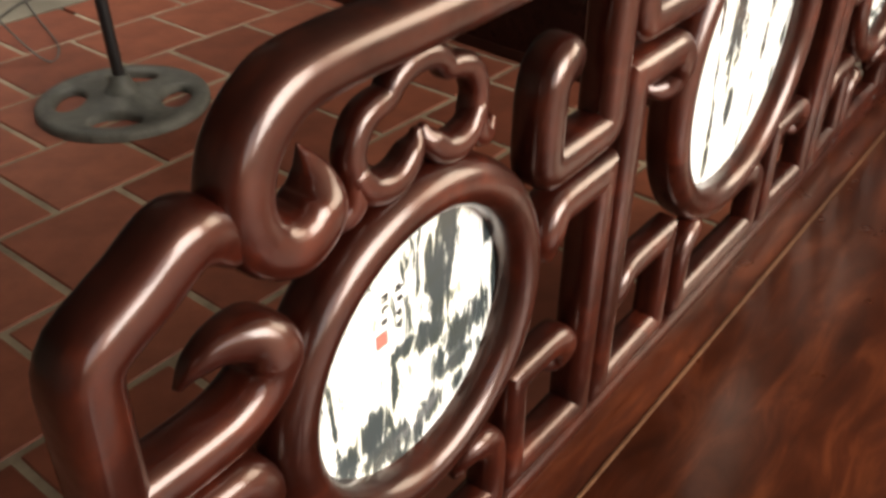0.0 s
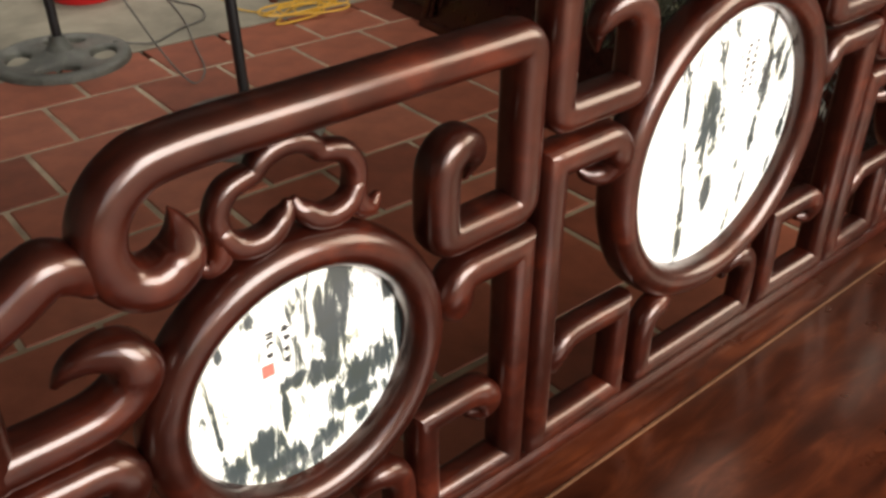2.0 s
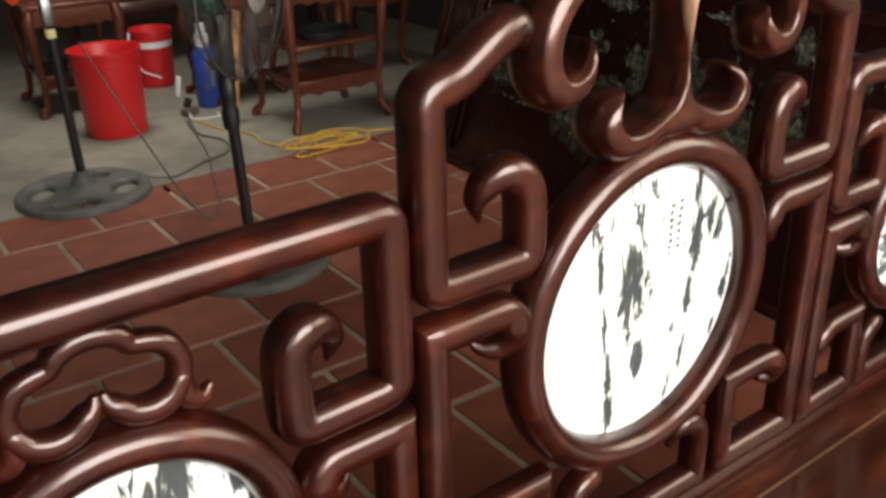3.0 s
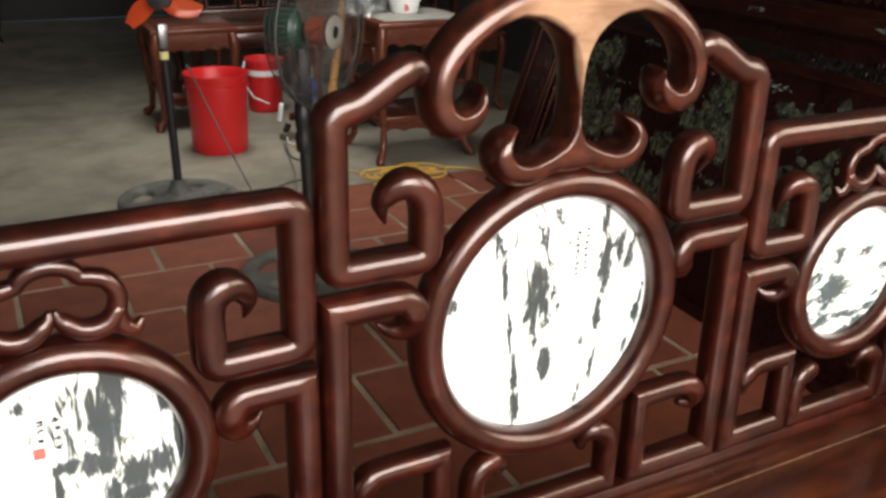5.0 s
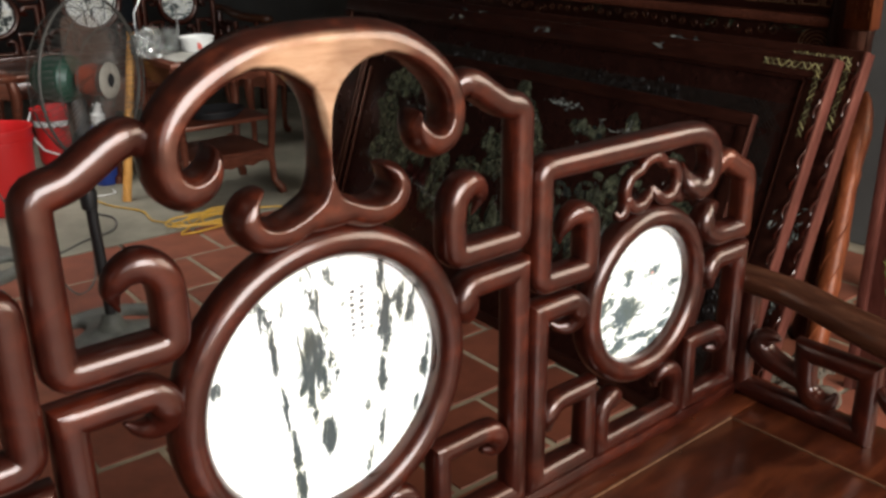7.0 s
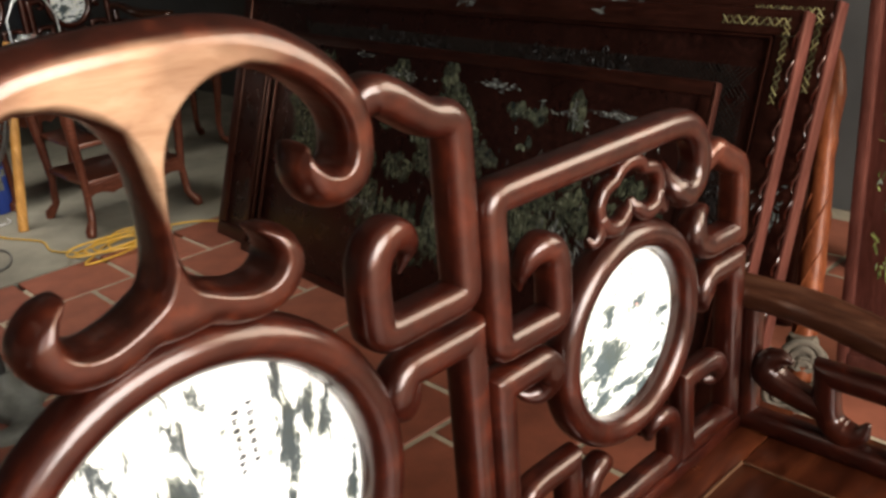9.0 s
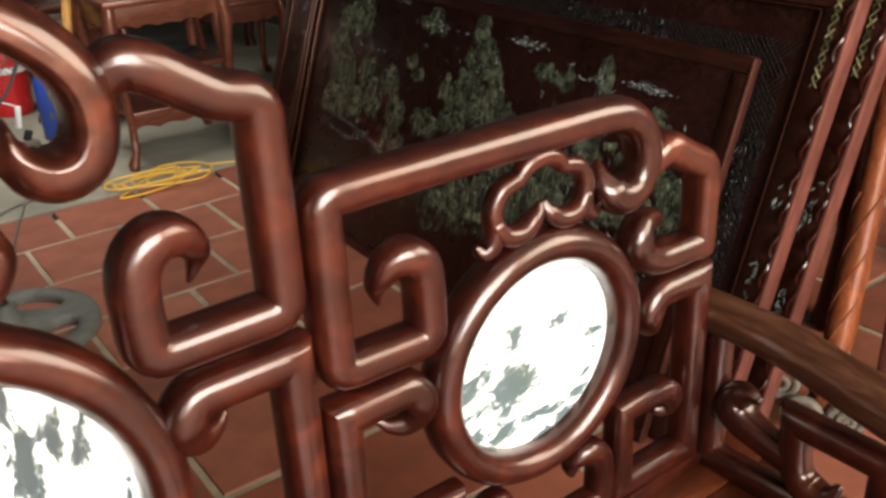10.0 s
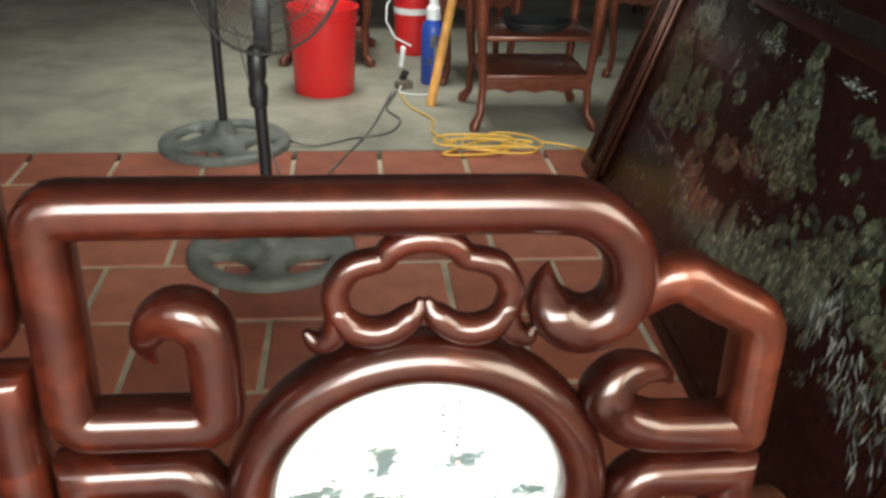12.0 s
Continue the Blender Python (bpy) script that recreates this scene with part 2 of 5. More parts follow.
M_MARBLE_C = marble("veined_marble_streaks", 7.4, (64, 1, 20), [
    (-0.015, 0.03, 0.0142, 0.0288, 0, 1.2), (-0.014, 0.109, 0.0049, 0.0206, 0, 0.9), (-0.001, -0.075, 0.0074, 0.0175, -3, 1.2), (0.013, 0.01, 0.0042, 0.0148, 0, 0.78), (-0.069, 0.065, 0.0033, 0.0274, -6, 1.1), (-0.059, -0.014, 0.0024, 0.0241, -6, 1.1),
    (-0.048, -0.074, 0.004, 0.0226, -3, 1.15), (-0.045, -0.129, 0.0046, 0.0176, 0, 1.2), (-0.081, 0.113, 0.0064, 0.0159, -8, 0.8), (-0.144, 0.041, 0.0061, 0.0089, 30, 1.1), (-0.157, 0.016, 0.0034, 0.0054, 0, 0.78), (-0.023, 0.134, 0.0044, 0.0126, 0, 0.8),
    (0.009, 0.141, 0.004, 0.0114, 0, 0.78), (0.084, 0.115, 0.0044, 0.0163, 0, 1.1), (0.088, 0.051, 0.0079, 0.024, 0, 1.2), (0.108, 0.07, 0.0057, 0.015, 8, 0.9), (0.13, 0.06, 0.0047, 0.0228, 12, 0.95), (0.154, -0, 0.0037, 0.0159, 12, 0.78),
    (0.082, -0.012, 0.0051, 0.0134, 0, 1.1), (0.147, -0.025, 0.0043, 0.0107, 0, 1.15), (0.06, -0.048, 0.0034, 0.0083, 0, 0.78), (0.079, -0.1, 0.0047, 0.0195, 10, 0.9), (0.059, -0.132, 0.004, 0.0142, 15, 0.78), (0.135, -0.072, 0.0049, 0.012, 10, 0.75),
    (-0.018, -0.036, 0.0031, 0.0139, 0, 0.78)], -0.092, 0.575, (0.38, 0.41, 0.38))
M_MARBLE_R = marble("veined_marble_hills", 5.2, (36, 1, 60), [
    (-0.033, -0.031, 0.017, 0.0134, -25, 1.2), (-0.087, -0.007, 0.012, 0.0077, -10, 0.95), (-0.066, 0.001, 0.0066, 0.006, 0, 0.85), (-0.027, 0.031, 0.0059, 0.0094, 0, 0.95), (-0.017, -0.016, 0.0091, 0.0036, -25, 0.9), (0.012, -0.079, 0.0194, 0.0038, 8, 1.1),
    (0.047, -0.101, 0.0102, 0.0069, 0, 1), (0.095, -0.005, 0.0093, 0.0033, 10, 1.05), (0.033, 0.028, 0.0138, 0.0044, -8, 0.75), (-0.047, -0.083, 0.0121, 0.0065, -20, 1.05), (-0.082, -0.072, 0.0086, 0.0045, 0, 0.9), (0.012, -0.113, 0.0197, 0.0049, -25, 0.75),
    (0.065, -0.074, 0.0115, 0.0039, -20, 0.7), (0.078, -0.053, 0.0058, 0.0029, -30, 0.7), (-0.014, -0.115, 0.0127, 0.0029, -15, 0.7), (-0.085, -0.04, 0.0094, 0.0035, -20, 0.75)], -0.022, 0.53, (0.44, 0.48, 0.45), -28, 0.9)
M_INK = mat("black_ink", (0.03, 0.03, 0.03), 0.5)[0]
M_SEAL = mat("red_seal", (0.62, 0.13, 0.10), 0.5)[0]
M_SEAL_FAINT = mat("faint_red_seal", (0.72, 0.36, 0.30), 0.5)[0]


def tile_mat():
    m, n, l, b = mat("terracotta_tile", (0.28, 0.095, 0.055), 0.55)
    info = n.new("ShaderNodeObjectInfo")
    hue = ramp(n, [(0.0, (0.18, 0.053, 0.030)), (0.5, (0.25, 0.078, 0.044)), (1.0, (0.305, 0.106, 0.064))])
    l.new(info.outputs["Random"], hue.inputs[0])
    vec = coords(n, l)
    a = noise_tex(n, l, vec, 9, 6, 0.6)
    r = ramp(n, [(0.3, (0.72, 0.70, 0.68)), (0.7, (1.2, 1.16, 1.12))])
    l.new(a.outputs[0], r.inputs[0])
    mx = n.new("ShaderNodeMix")
    mx.data_type, mx.blend_type = "RGBA", "MULTIPLY"
    mx.inputs[0].default_value = 1.0
    l.new(hue.outputs[0], mx.inputs[6])
    l.new(r.outputs[0], mx.inputs[7])
    l.new(mx.outputs[2], b.inputs["Base Color"])
    f = noise_tex(n, l, vec, 120, 3)
    bump(n, l, b, f.outputs[0], 0.25, 0.002)
    return m


def cement(name, dark, light, scale=3.0):
    m, n, l, b = mat(name, light, 0.8)
    vec = coords(n, l)
    a = noise_tex(n, l, vec, scale, 8, 0.65, 0.3)
    r = ramp(n, [(0.3, dark), (0.7, light)])
    l.new(a.outputs[0], r.inputs[0])
    f = noise_tex(n, l, vec, 90, 3)
    l.new(r.outputs[0], b.inputs["Base Color"])
    bump(n, l, b, f.outputs[0], 0.35, 0.004)
    return m


M_TILE = tile_mat()
M_MORTAR = cement("tile_mortar", (0.17, 0.138, 0.096), (0.43, 0.355, 0.25), 5)
M_CEMENT = cement("worn_cement_floor", (0.140, 0.127, 0.096), (0.30, 0.277, 0.212), 2.6)
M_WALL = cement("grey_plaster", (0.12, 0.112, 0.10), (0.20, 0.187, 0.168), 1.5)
# darker copy of M_WALL with the side wall's shade in its colour
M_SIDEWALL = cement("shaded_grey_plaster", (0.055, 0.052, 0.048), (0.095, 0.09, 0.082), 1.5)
M_CEIL = cement("ceiling_boards", (0.10, 0.088, 0.075), (0.16, 0.142, 0.122), 1.5)
# near-black, added to stand in for the dark furniture at the back
M_DARKWALL = cement("dark_far_wall", (0.016, 0.013, 0.011), (0.032, 0.027, 0.023), 1.5)
M_RED = mat("red_plastic", (0.62, 0.018, 0.02), 0.38)[0]
M_BLUE = mat("blue_print", (0.025, 0.06, 0.32), 0.3)[0]
M_WHITE = mat("white_plastic", (0.8, 0.8, 0.78), 0.4)[0]
M_BLACK = mat("black_plastic", (0.012, 0.012, 0.013), 0.4)[0]
M_STEEL = mat("worn_steel_wire", (0.35, 0.35, 0.34), 0.35, 0.9)[0]
M_WIRE = mat("dusty_dark_wire", (0.055, 0.052, 0.046), 0.55, 0.2)[0]
M_FANBLADE = mat("orange_fan_blade", (0.70, 0.11, 0.03), 0.35)[0]
M_RING = cement("dusty_grey_plastic", (0.13, 0.12, 0.10), (0.22, 0.20, 0.17), 30)
M_HUB = mat("dusty_orange_plastic", (0.30, 0.06, 0.03), 0.5)[0]
M_MOTOR = mat("green_enamel", (0.025, 0.075, 0.05), 0.4)[0]
# see-through blades stand in for the haze of a spinning fan
M_BLADE_HAZE = mat("see_through_blade", (0.20, 0.13, 0.10), 0.3)[0]
M_BLADE_HAZE.node_tree.nodes["Principled BSDF"].inputs["Alpha"].default_value = 0.30
M_LATTICE = cement("dull_bronze_lattice", (0.006, 0.0045, 0.0036), (0.021, 0.016, 0.012), 60)
M_LATTICE.node_tree.nodes["Principled BSDF"].inputs["Specular IOR Level"].default_value = 0.2
M_SCROLL = mat("black_lacquer_relief", (0.012, 0.009, 0.008), 0.45, 0, 0.0, 0.25)[0]
M_CABLE = mat("yellow_cable", (0.62, 0.36, 0.045), 0.45)[0]
M_CORD = mat("grey_cord", (0.10, 0.095, 0.085), 0.6)[0]
M_STICKER = mat("yellow_sticker", (0.75, 0.68, 0.3), 0.6)[0]
M_ROPE = cement("dusty_pale_wood", (0.060, 0.047, 0.032), (0.135, 0.108, 0.076), 30)
M_IRON = cement("dusty_cast_iron", (0.06, 0.063, 0.055), (0.14, 0.143, 0.125), 14)
M_IRON.node_tree.nodes["Principled BSDF"].inputs["Roughness"].default_value = 0.6
M_DUSTY_TOP = cement("dusty_stone_top", (0.30, 0.29, 0.26), (0.45, 0.43, 0.38), 8)


def pearl(name, stops):
    m, n, l, b = mat(name, stops[1], 0.22, 0.25, 0.5)
    vec = coords(n, l)
    a = noise_tex(n, l, vec, 55, 4, 0.6)
    r = ramp(n, list(zip((0.3, 0.5, 0.62, 0.75), stops)))
    l.new(a.outputs[0], r.inputs[0])
    geo, mx = n.new("ShaderNodeNewGeometry"), n.new("ShaderNodeMix")
    chip = ramp(n, [(0.0, (0.22, 0.22, 0.22)), (0.55, (0.75, 0.75, 0.75)), (1.0, (1.7, 1.7, 1.6))])
    l.new(geo.outputs["Random Per Island"], chip.inputs[0])
    mx.data_type, mx.blend_type = "RGBA", "MULTIPLY"
    mx.inputs[0].default_value = 1.0
    l.new(r.outputs[0], mx.inputs[6])
    l.new(chip.outputs[0], mx.inputs[7])
    l.new(mx.outputs[2], b.inputs["Base Color"])
    return m


M_PEARL = pearl("mother_of_pearl", ((0.032, 0.035, 0.021), (0.088, 0.094, 0.058), (0.155, 0.163, 0.106), (0.40, 0.41, 0.33)))
M_PEARL_W = pearl("pale_mother_of_pearl", ((0.13, 0.14, 0.125), (0.24, 0.25, 0.23), (0.36, 0.37, 0.34), (0.5, 0.52, 0.5)))
M_PEARL_G = pearl("gilded_mother_of_pearl", ((0.20, 0.16, 0.07), (0.36, 0.30, 0.14), (0.50, 0.43, 0.22), (0.6, 0.55, 0.32)))
M_PEARL_Y = pearl("green_gold_mother_of_pearl", ((0.18, 0.21, 0.06), (0.46, 0.52, 0.16), (0.45, 0.56, 0.46), (0.8, 0.8, 0.66)))


def clear(name, tint, rough):
    m, n, l, b = mat(name, tint, rough)
    b.inputs["Transmission Weight"].default_value = 0.95
    b.inputs["IOR"].default_value = 1.45
    return m


M_GLASS = clear("clear_glass", (0.92, 0.95, 0.94), 0.03)

# ---- helpers ----


def mesh_of(name, bm, smooth=True, angle=40):
    me = bpy.data.meshes.new(name)
    bm.to_mesh(me)
    bm.free()
    if smooth:
        me.polygons.foreach_set("use_smooth", [True] * len(me.polygons))
        me.set_sharp_from_angle(angle=radians(angle))
    return me


def part(name, bm, material, parent=None, label="", smooth=True, angle=40):
    me = bm if isinstance(bm, bpy.types.Mesh) else mesh_of(name, bm, smooth, angle)
    if not me.materials:
        me.materials.append(material)
    ob = new(name, me)
    if parent is not None:
        ob.parent = parent
    if label:
        ob["label"] = label
    return ob


def thing(name, m, label, category, group="", kind=""):
    ob = new(name)
    ob.empty_display_size = 0.05
    ob.matrix_world = m
    return tagged(ob, label, category, group, kind)


def box(size, at=(0, 0, 0), bevel=0.003, rot=None, segments=2, bm=None):
    """A box with eased edges, centred at a place."""
    own = bmesh.new()
    bmesh.ops.create_cube(own, size=1.0)
    bmesh.ops.scale(own, vec=size, verts=own.verts)
    if bevel:
        bmesh.ops.bevel(own, geom=own.edges[:], offset=min(bevel, min(size) * 0.45), segments=segments, profile=0.5, affect="EDGES")
    m = Matrix.Translation(at)
    if rot is not None:
        m = m @ rot
    bmesh.ops.transform(own, matrix=m, verts=own.verts)
    if bm is None:
        return own
    return join(bm, own)


def join(bm, other):
    tmp = bpy.data.meshes.new("tmp")
    other.to_mesh(tmp)
    other.free()
    bm.from_mesh(tmp)
    bpy.data.meshes.remove(tmp)
    return bm


def lathe(profile, segs=32, at=(0, 0, 0), bm=None):
    """A turned body from (radius, height) pairs."""
    bm = bm or bmesh.new()
    rings = []
    for r, z in profile:
        rings.append([bm.verts.new((at[0] + r * math.cos(2 * math.pi * i / segs), at[1] + r * math.sin(2 * math.pi * i / segs), at[2] + z)) for i in range(segs)])
    for a, b in zip(rings, rings[1:]):
        for i in range(segs):
            bm.faces.new((a[i], a[(i + 1) % segs], b[(i + 1) % segs], b[i]))
    for ring, flip in ((rings[0], True), (rings[-1], False)):
        bm.faces.new(ring[::-1] if flip else ring)
    return bm


def spline(pts, step=6):
    """Catmull-Rom through points that may carry a radius as last number."""
    out = []
    for i in range(len(pts) - 1):
        p0, p1, p2, p3 = (np.array(pts[max(0, min(len(pts) - 1, j))], float) for j in (i - 1, i, i + 1, i + 2))
        for k in range(step):
            t = k / step
            out.append(0.5 * (2 * p1 + (p2 - p0) * t + (2 * p0 - 5 * p1 + 4 * p2 - p3) * t * t + (3 * p1 - p0 - 3 * p2 + p3) * t ** 3))
    out.append(np.array(pts[-1], float))
    return out


def snake(runs, r=0.019, soft=0.0):
    """A planar path with mitred corners. runs: lists of (u, v) or (u, v, r); each list is smooth, and two lists meet in a corner."""
    path = []
    for run in runs:
        full = [(*p, r) if len(p) == 2 else p for p in run]
        s = spline(full, 6) if len(full) > 2 else [np.array(p, float) for p in full]
        path.append(s)
    out = [path[0][0]]
    for k, s in enumerate(path):
        body = list(s[1:])
        if k:
            c = s[0]
            while len(out) > 1 and np.linalg.norm(out[-1][:2] - c[:2]) < 0.018:
                out.pop()
            while len(body) > 1 and np.linalg.norm(body[0][:2] - c[:2]) < 0.018:
                body.pop(0)
            va, vb = out[-1][:2] - c[:2], body[0][:2] - c[:2]
            va, vb = va / (np.linalg.norm(va) or 1), vb / (np.linalg.norm(vb) or 1)
            if soft:
                turns = [va * 0.016, va * 0.0085 + vb * soft * 0.3, (va + vb) * soft, va * soft * 0.3 + vb * 0.0085, vb * 0.016]
            else:
                turns = [va * 0.009, va * 0, vb * 0.009]
            out += [np.array([*(c[:2] + d), c[2]]) for d in turns]
        out += body if k == len(path) - 1 else body[:-1]
    return out


R = 0.0187


def tube(path, plane="xz", depth=0.0, segs=20, flat=1.0, closed=False, power=2.5, bm=None, rear=0.95, sink=0.75):
    """Sweeps a bar along a planar path of (u, v, r): a rounded front, straight flanks and an eased back, rear times as deep; thin ends sink back."""
    thick = max(p[2] for p in path)
    bm = bm or bmesh.new()
    pts = [np.array(p, float) for p in path]
    n = len(pts)
    if not closed:
        def cap(p, q):
            d = p[:2] - q[:2]
            d = d / max(1e-9, np.linalg.norm(d))
            return [np.array([*(p[:2] + d * p[2] * a), p[2] * b]) for a, b in ((0.95, 0.18), (0.80, 0.60), (0.45, 0.89))]
        pts = cap(pts[0], pts[1]) + pts + cap(pts[-1], pts[-2])[::-1]
        n = len(pts)
    rings = []
    for i, p in enumerate(pts):
        a, b = (pts[(i - 1) % n], pts[(i + 1) % n]) if closed else (pts[max(0, i - 1)], pts[min(n - 1, i + 1)])
        d0, d1 = p[:2] - a[:2], b[:2] - p[:2]
        d0 = d0 / (np.linalg.norm(d0) or 1)
        d1 = d1 / (np.linalg.norm(d1) or 1)
        if not closed and i == 0:
            d0 = d1
        if not closed and i == n - 1:
            d1 = d0
        t = d0 + d1
        t = t / (np.linalg.norm(t) or 1)
        nrm = np.array([-t[1], t[0]])
        wide = 1 / max(0.69, abs(float(np.dot(nrm, [-d1[1], d1[0]]))))
        ring = []
        for k in range(segs):
            ang = 2 * math.pi * (k + 0.5) / segs
            c, s = math.cos(ang), math.sin(ang)
            pw = power if s < 0 or rear == 1.0 else 5.0
            cu = math.copysign(abs(c) ** (2 / pw), c) * p[2] * wide
            cv = math.copysign(abs(s) ** (2 / pw), s) * p[2] * (flat if s < 0 else flat * rear) + (0 if closed else sink * max(0.0, min(thick, R) - p[2]))
            u, v = p[:2] + nrm * cu
            co = (u, depth + cv, v) if plane == "xz" else ((depth + cv, u, v) if plane == "yz" else (u, v, depth + cv))
            ring.append(bm.verts.new(co))
        rings.append(ring)
    pairs = list(zip(rings, rings[1:])) + ([(rings[-1], rings[0])] if closed else [])
    for a, b in pairs:
        for k in range(segs):
            bm.faces.new((a[k], a[(k + 1) % segs], b[(k + 1) % segs], b[k]))
    if not closed:
        bm.faces.new(rings[0])
        bm.faces.new(rings[-1])
    bmesh.ops.recalc_face_normals(bm, faces=bm.faces[:])
    return bm


def wire(points, r, segs=8, closed=False, bm=None):
    """A round wire through points in space."""
    bm = bm or bmesh.new()
    pts = [Vector(p) for p in points]
    n = len(pts)
    rings, up = [], None
    for i, p in enumerate(pts):
        a = pts[i - 1] if (i or closed) else p
        b = pts[(i + 1) % n] if (i < n - 1 or closed) else p
        t = (b - a).normalized()
        if up is None:
            up = t.orthogonal().normalized()
        up = (up - t * up.dot(t)).normalized()
        side = t.cross(up)
        rr = r[i] if isinstance(r, (list, tuple)) else r
        rings.append([bm.verts.new(p + (up * math.cos(2 * math.pi * k / segs) + side * math.sin(2 * math.pi * k / segs)) * rr) for k in range(segs)])
    for a, b in list(zip(rings, rings[1:])) + ([(rings[-1], rings[0])] if closed else []):
        for k in range(segs):
            bm.faces.new((a[k], a[(k + 1) % segs], b[(k + 1) % segs], b[k]))
    if not closed:
        bm.faces.new(rings[0])
        bm.faces.new(rings[-1])
    bmesh.ops.recalc_face_normals(bm, faces=bm.faces[:])
    return bm


def slab(outline, thick, bevel, inset=True):
    """A solid plate with rounded edges from a closed outline in x and z."""
    cu = bpy.data.curves.new("outline", "CURVE")
    cu.dimensions, cu.fill_mode = "2D", "BOTH"
    cu.extrude, cu.bevel_depth, cu.bevel_resolution = thick / 2 - bevel, bevel, 4
    cu.offset = -bevel if inset else 0
    sp = cu.splines.new("POLY")
    sp.points.add(len(outline) - 1)
    for p, (u, v) in zip(sp.points, outline):
        p.co = (u, v, 0, 1)
    sp.use_cyclic_u = True
    ob = new("outline", cu)
    me = bpy.data.meshes.new_from_object(ob.evaluated_get(bpy.context.evaluated_depsgraph_get()))
    bpy.data.objects.remove(ob)
    bpy.data.curves.remove(cu)
    me.transform(Matrix.Rotation(radians(90), 4, "X"))
    bm = bmesh.new()
    bm.from_mesh(me)
    bpy.data.meshes.remove(me)
    bmesh.ops.remove_doubles(bm, verts=bm.verts, dist=0.00005)
    return bm


def mirror(path):
    return [np.array([-p[0], *p[1:]]) for p in path]


def segment_field(U, V, path):
    """Field of a tapering bar: radius less distance to its middle line; path: (u, v, r)."""
    out = np.full(U.shape, -1.0)
    dense = []
    for a, b in zip(path, path[1:]):
        for k in range(4):
            dense.append(np.array(a) + (np.array(b) - np.array(a)) * k / 4)
    for c in dense + [np.array(path[-1])]:
        out = np.maximum(out, c[2] - np.hypot(U - c[0], V - c[1]))
    return out


def polygon_field(U, V, pts):
    """Signed distance to a closed outline, positive inside."""
    d, inside = np.full(U.shape, 9.0), np.zeros(U.shape, bool)
    for (ax, ay), (bx, by) in zip(pts, list(pts[1:]) + [pts[0]]):
        ex, ey = bx - ax, by - ay
        t = np.clip(((U - ax) * ex + (V - ay) * ey) / (ex * ex + ey * ey + 1e-12), 0, 1)
        d = np.minimum(d, np.hypot(U - ax - t * ex, V - ay - t * ey))
        cross = ((ay > V) != (by > V)) & (U < ex * (V - ay) / (ey if abs(ey) > 1e-12 else 1e-12) + ax)
        inside ^= cross
    return np.where(inside, d, -d)


def soften(F, n):
    for _ in range(n):
        P = np.pad(F, 1, mode="edge")
        F = (P[:-2, 1:-1] + P[2:, 1:-1] + P[1:-1, :-2] + P[1:-1, 2:] + 4 * F) / 8
    return F


def rim_distance(F, U, V):
    """Distance of each grid point from the outline where the field is nought."""
    pts = []
    for ax in (0, 1):
        a, b = (F[:-1], F[1:]) if ax == 0 else (F[:, :-1], F[:, 1:])
        hit = (a > 0) != (b > 0)
        t = (a / (a - b + 1e-12))[hit]
        for X in (U, V):
            p, q = (X[:-1], X[1:]) if ax == 0 else (X[:, :-1], X[:, 1:])
            pts.append(p[hit] + (q[hit] - p[hit]) * t)
    cu, cv = np.concatenate(pts[0::2]), np.concatenate(pts[1::2])
    d = np.zeros(F.shape)
    idx = np.argwhere(F > 0)
    for k in range(0, len(idx), 2000):
        i, j = idx[k:k + 2000].T
        d[i, j] = np.sqrt(((U[i, j, None] - cu) ** 2 + (V[i, j, None] - cv) ** 2).min(axis=1))
    return d


def pillow(U, V, F, height, wall, back=True):
    """Solid from a field on a grid: outline where the field is nought, front relief from height (an array), a plain wall below it."""
    gu, gv = np.gradient(F, U[1, 0] - U[0, 0], V[0, 1] - V[0, 0])
    g2 = gu ** 2 + gv ** 2 + 1e-9
    step = U[1, 0] - U[0, 0]
    near = F < 0.3 * step
    k = np.clip(F / g2, -1.2 * step, 1.2 * step)
    P, Q = np.where(near, U - k * gu, U), np.where(near, V - k * gv, V)
    Hh = np.where(near, 0, height)
    bm = bmesh.new()
    inn = F > 0.3 * step
    use = inn[:-1, :-1] | inn[1:, :-1] | inn[:-1, 1:] | inn[1:, 1:]
    front, rear, quads = {}, {}, np.argwhere(use)

    def vert(store, i, j, sgn):
        if (i, j) not in store:
            store[i, j] = bm.verts.new((P[i, j], -sgn * (wall + Hh[i, j]), Q[i, j]))
        return store[i, j]
    edges = {}
    for i, j in quads:
        c = [(i, j), (i + 1, j), (i + 1, j + 1), (i, j + 1)]
        bm.faces.new([vert(front, *q, 1) for q in c])
        if back:
            bm.faces.new([vert(rear, *q, -1) for q in c[::-1]])
        for a, b in zip(c, c[1:] + c[:1]):
            if (b, a) in edges:
                del edges[b, a]
            else:
                edges[a, b] = 1
    for a, b in edges:
        bm.faces.new((front[b], front[a], vert(rear, *a, -1), vert(rear, *b, -1)))
    return bm


def grid(u0, u1, v0, v1, step):
    return np.meshgrid(np.arange(u0, u1, step), np.arange(v0, v1, step), indexing="ij")


def dome(d, w):
    """Quarter-round profile of width w at distance d from the rim, 0 to 1."""
    return np.sqrt(1 - (1 - np.clip(d / w, 0, 1)) ** 2)

# ---- room ----
def structure(name, bm, material, label, category, smooth=False):
    ob = part(name, bm, material, None, "", smooth)
    return tagged(ob, label, category, kind="structure")


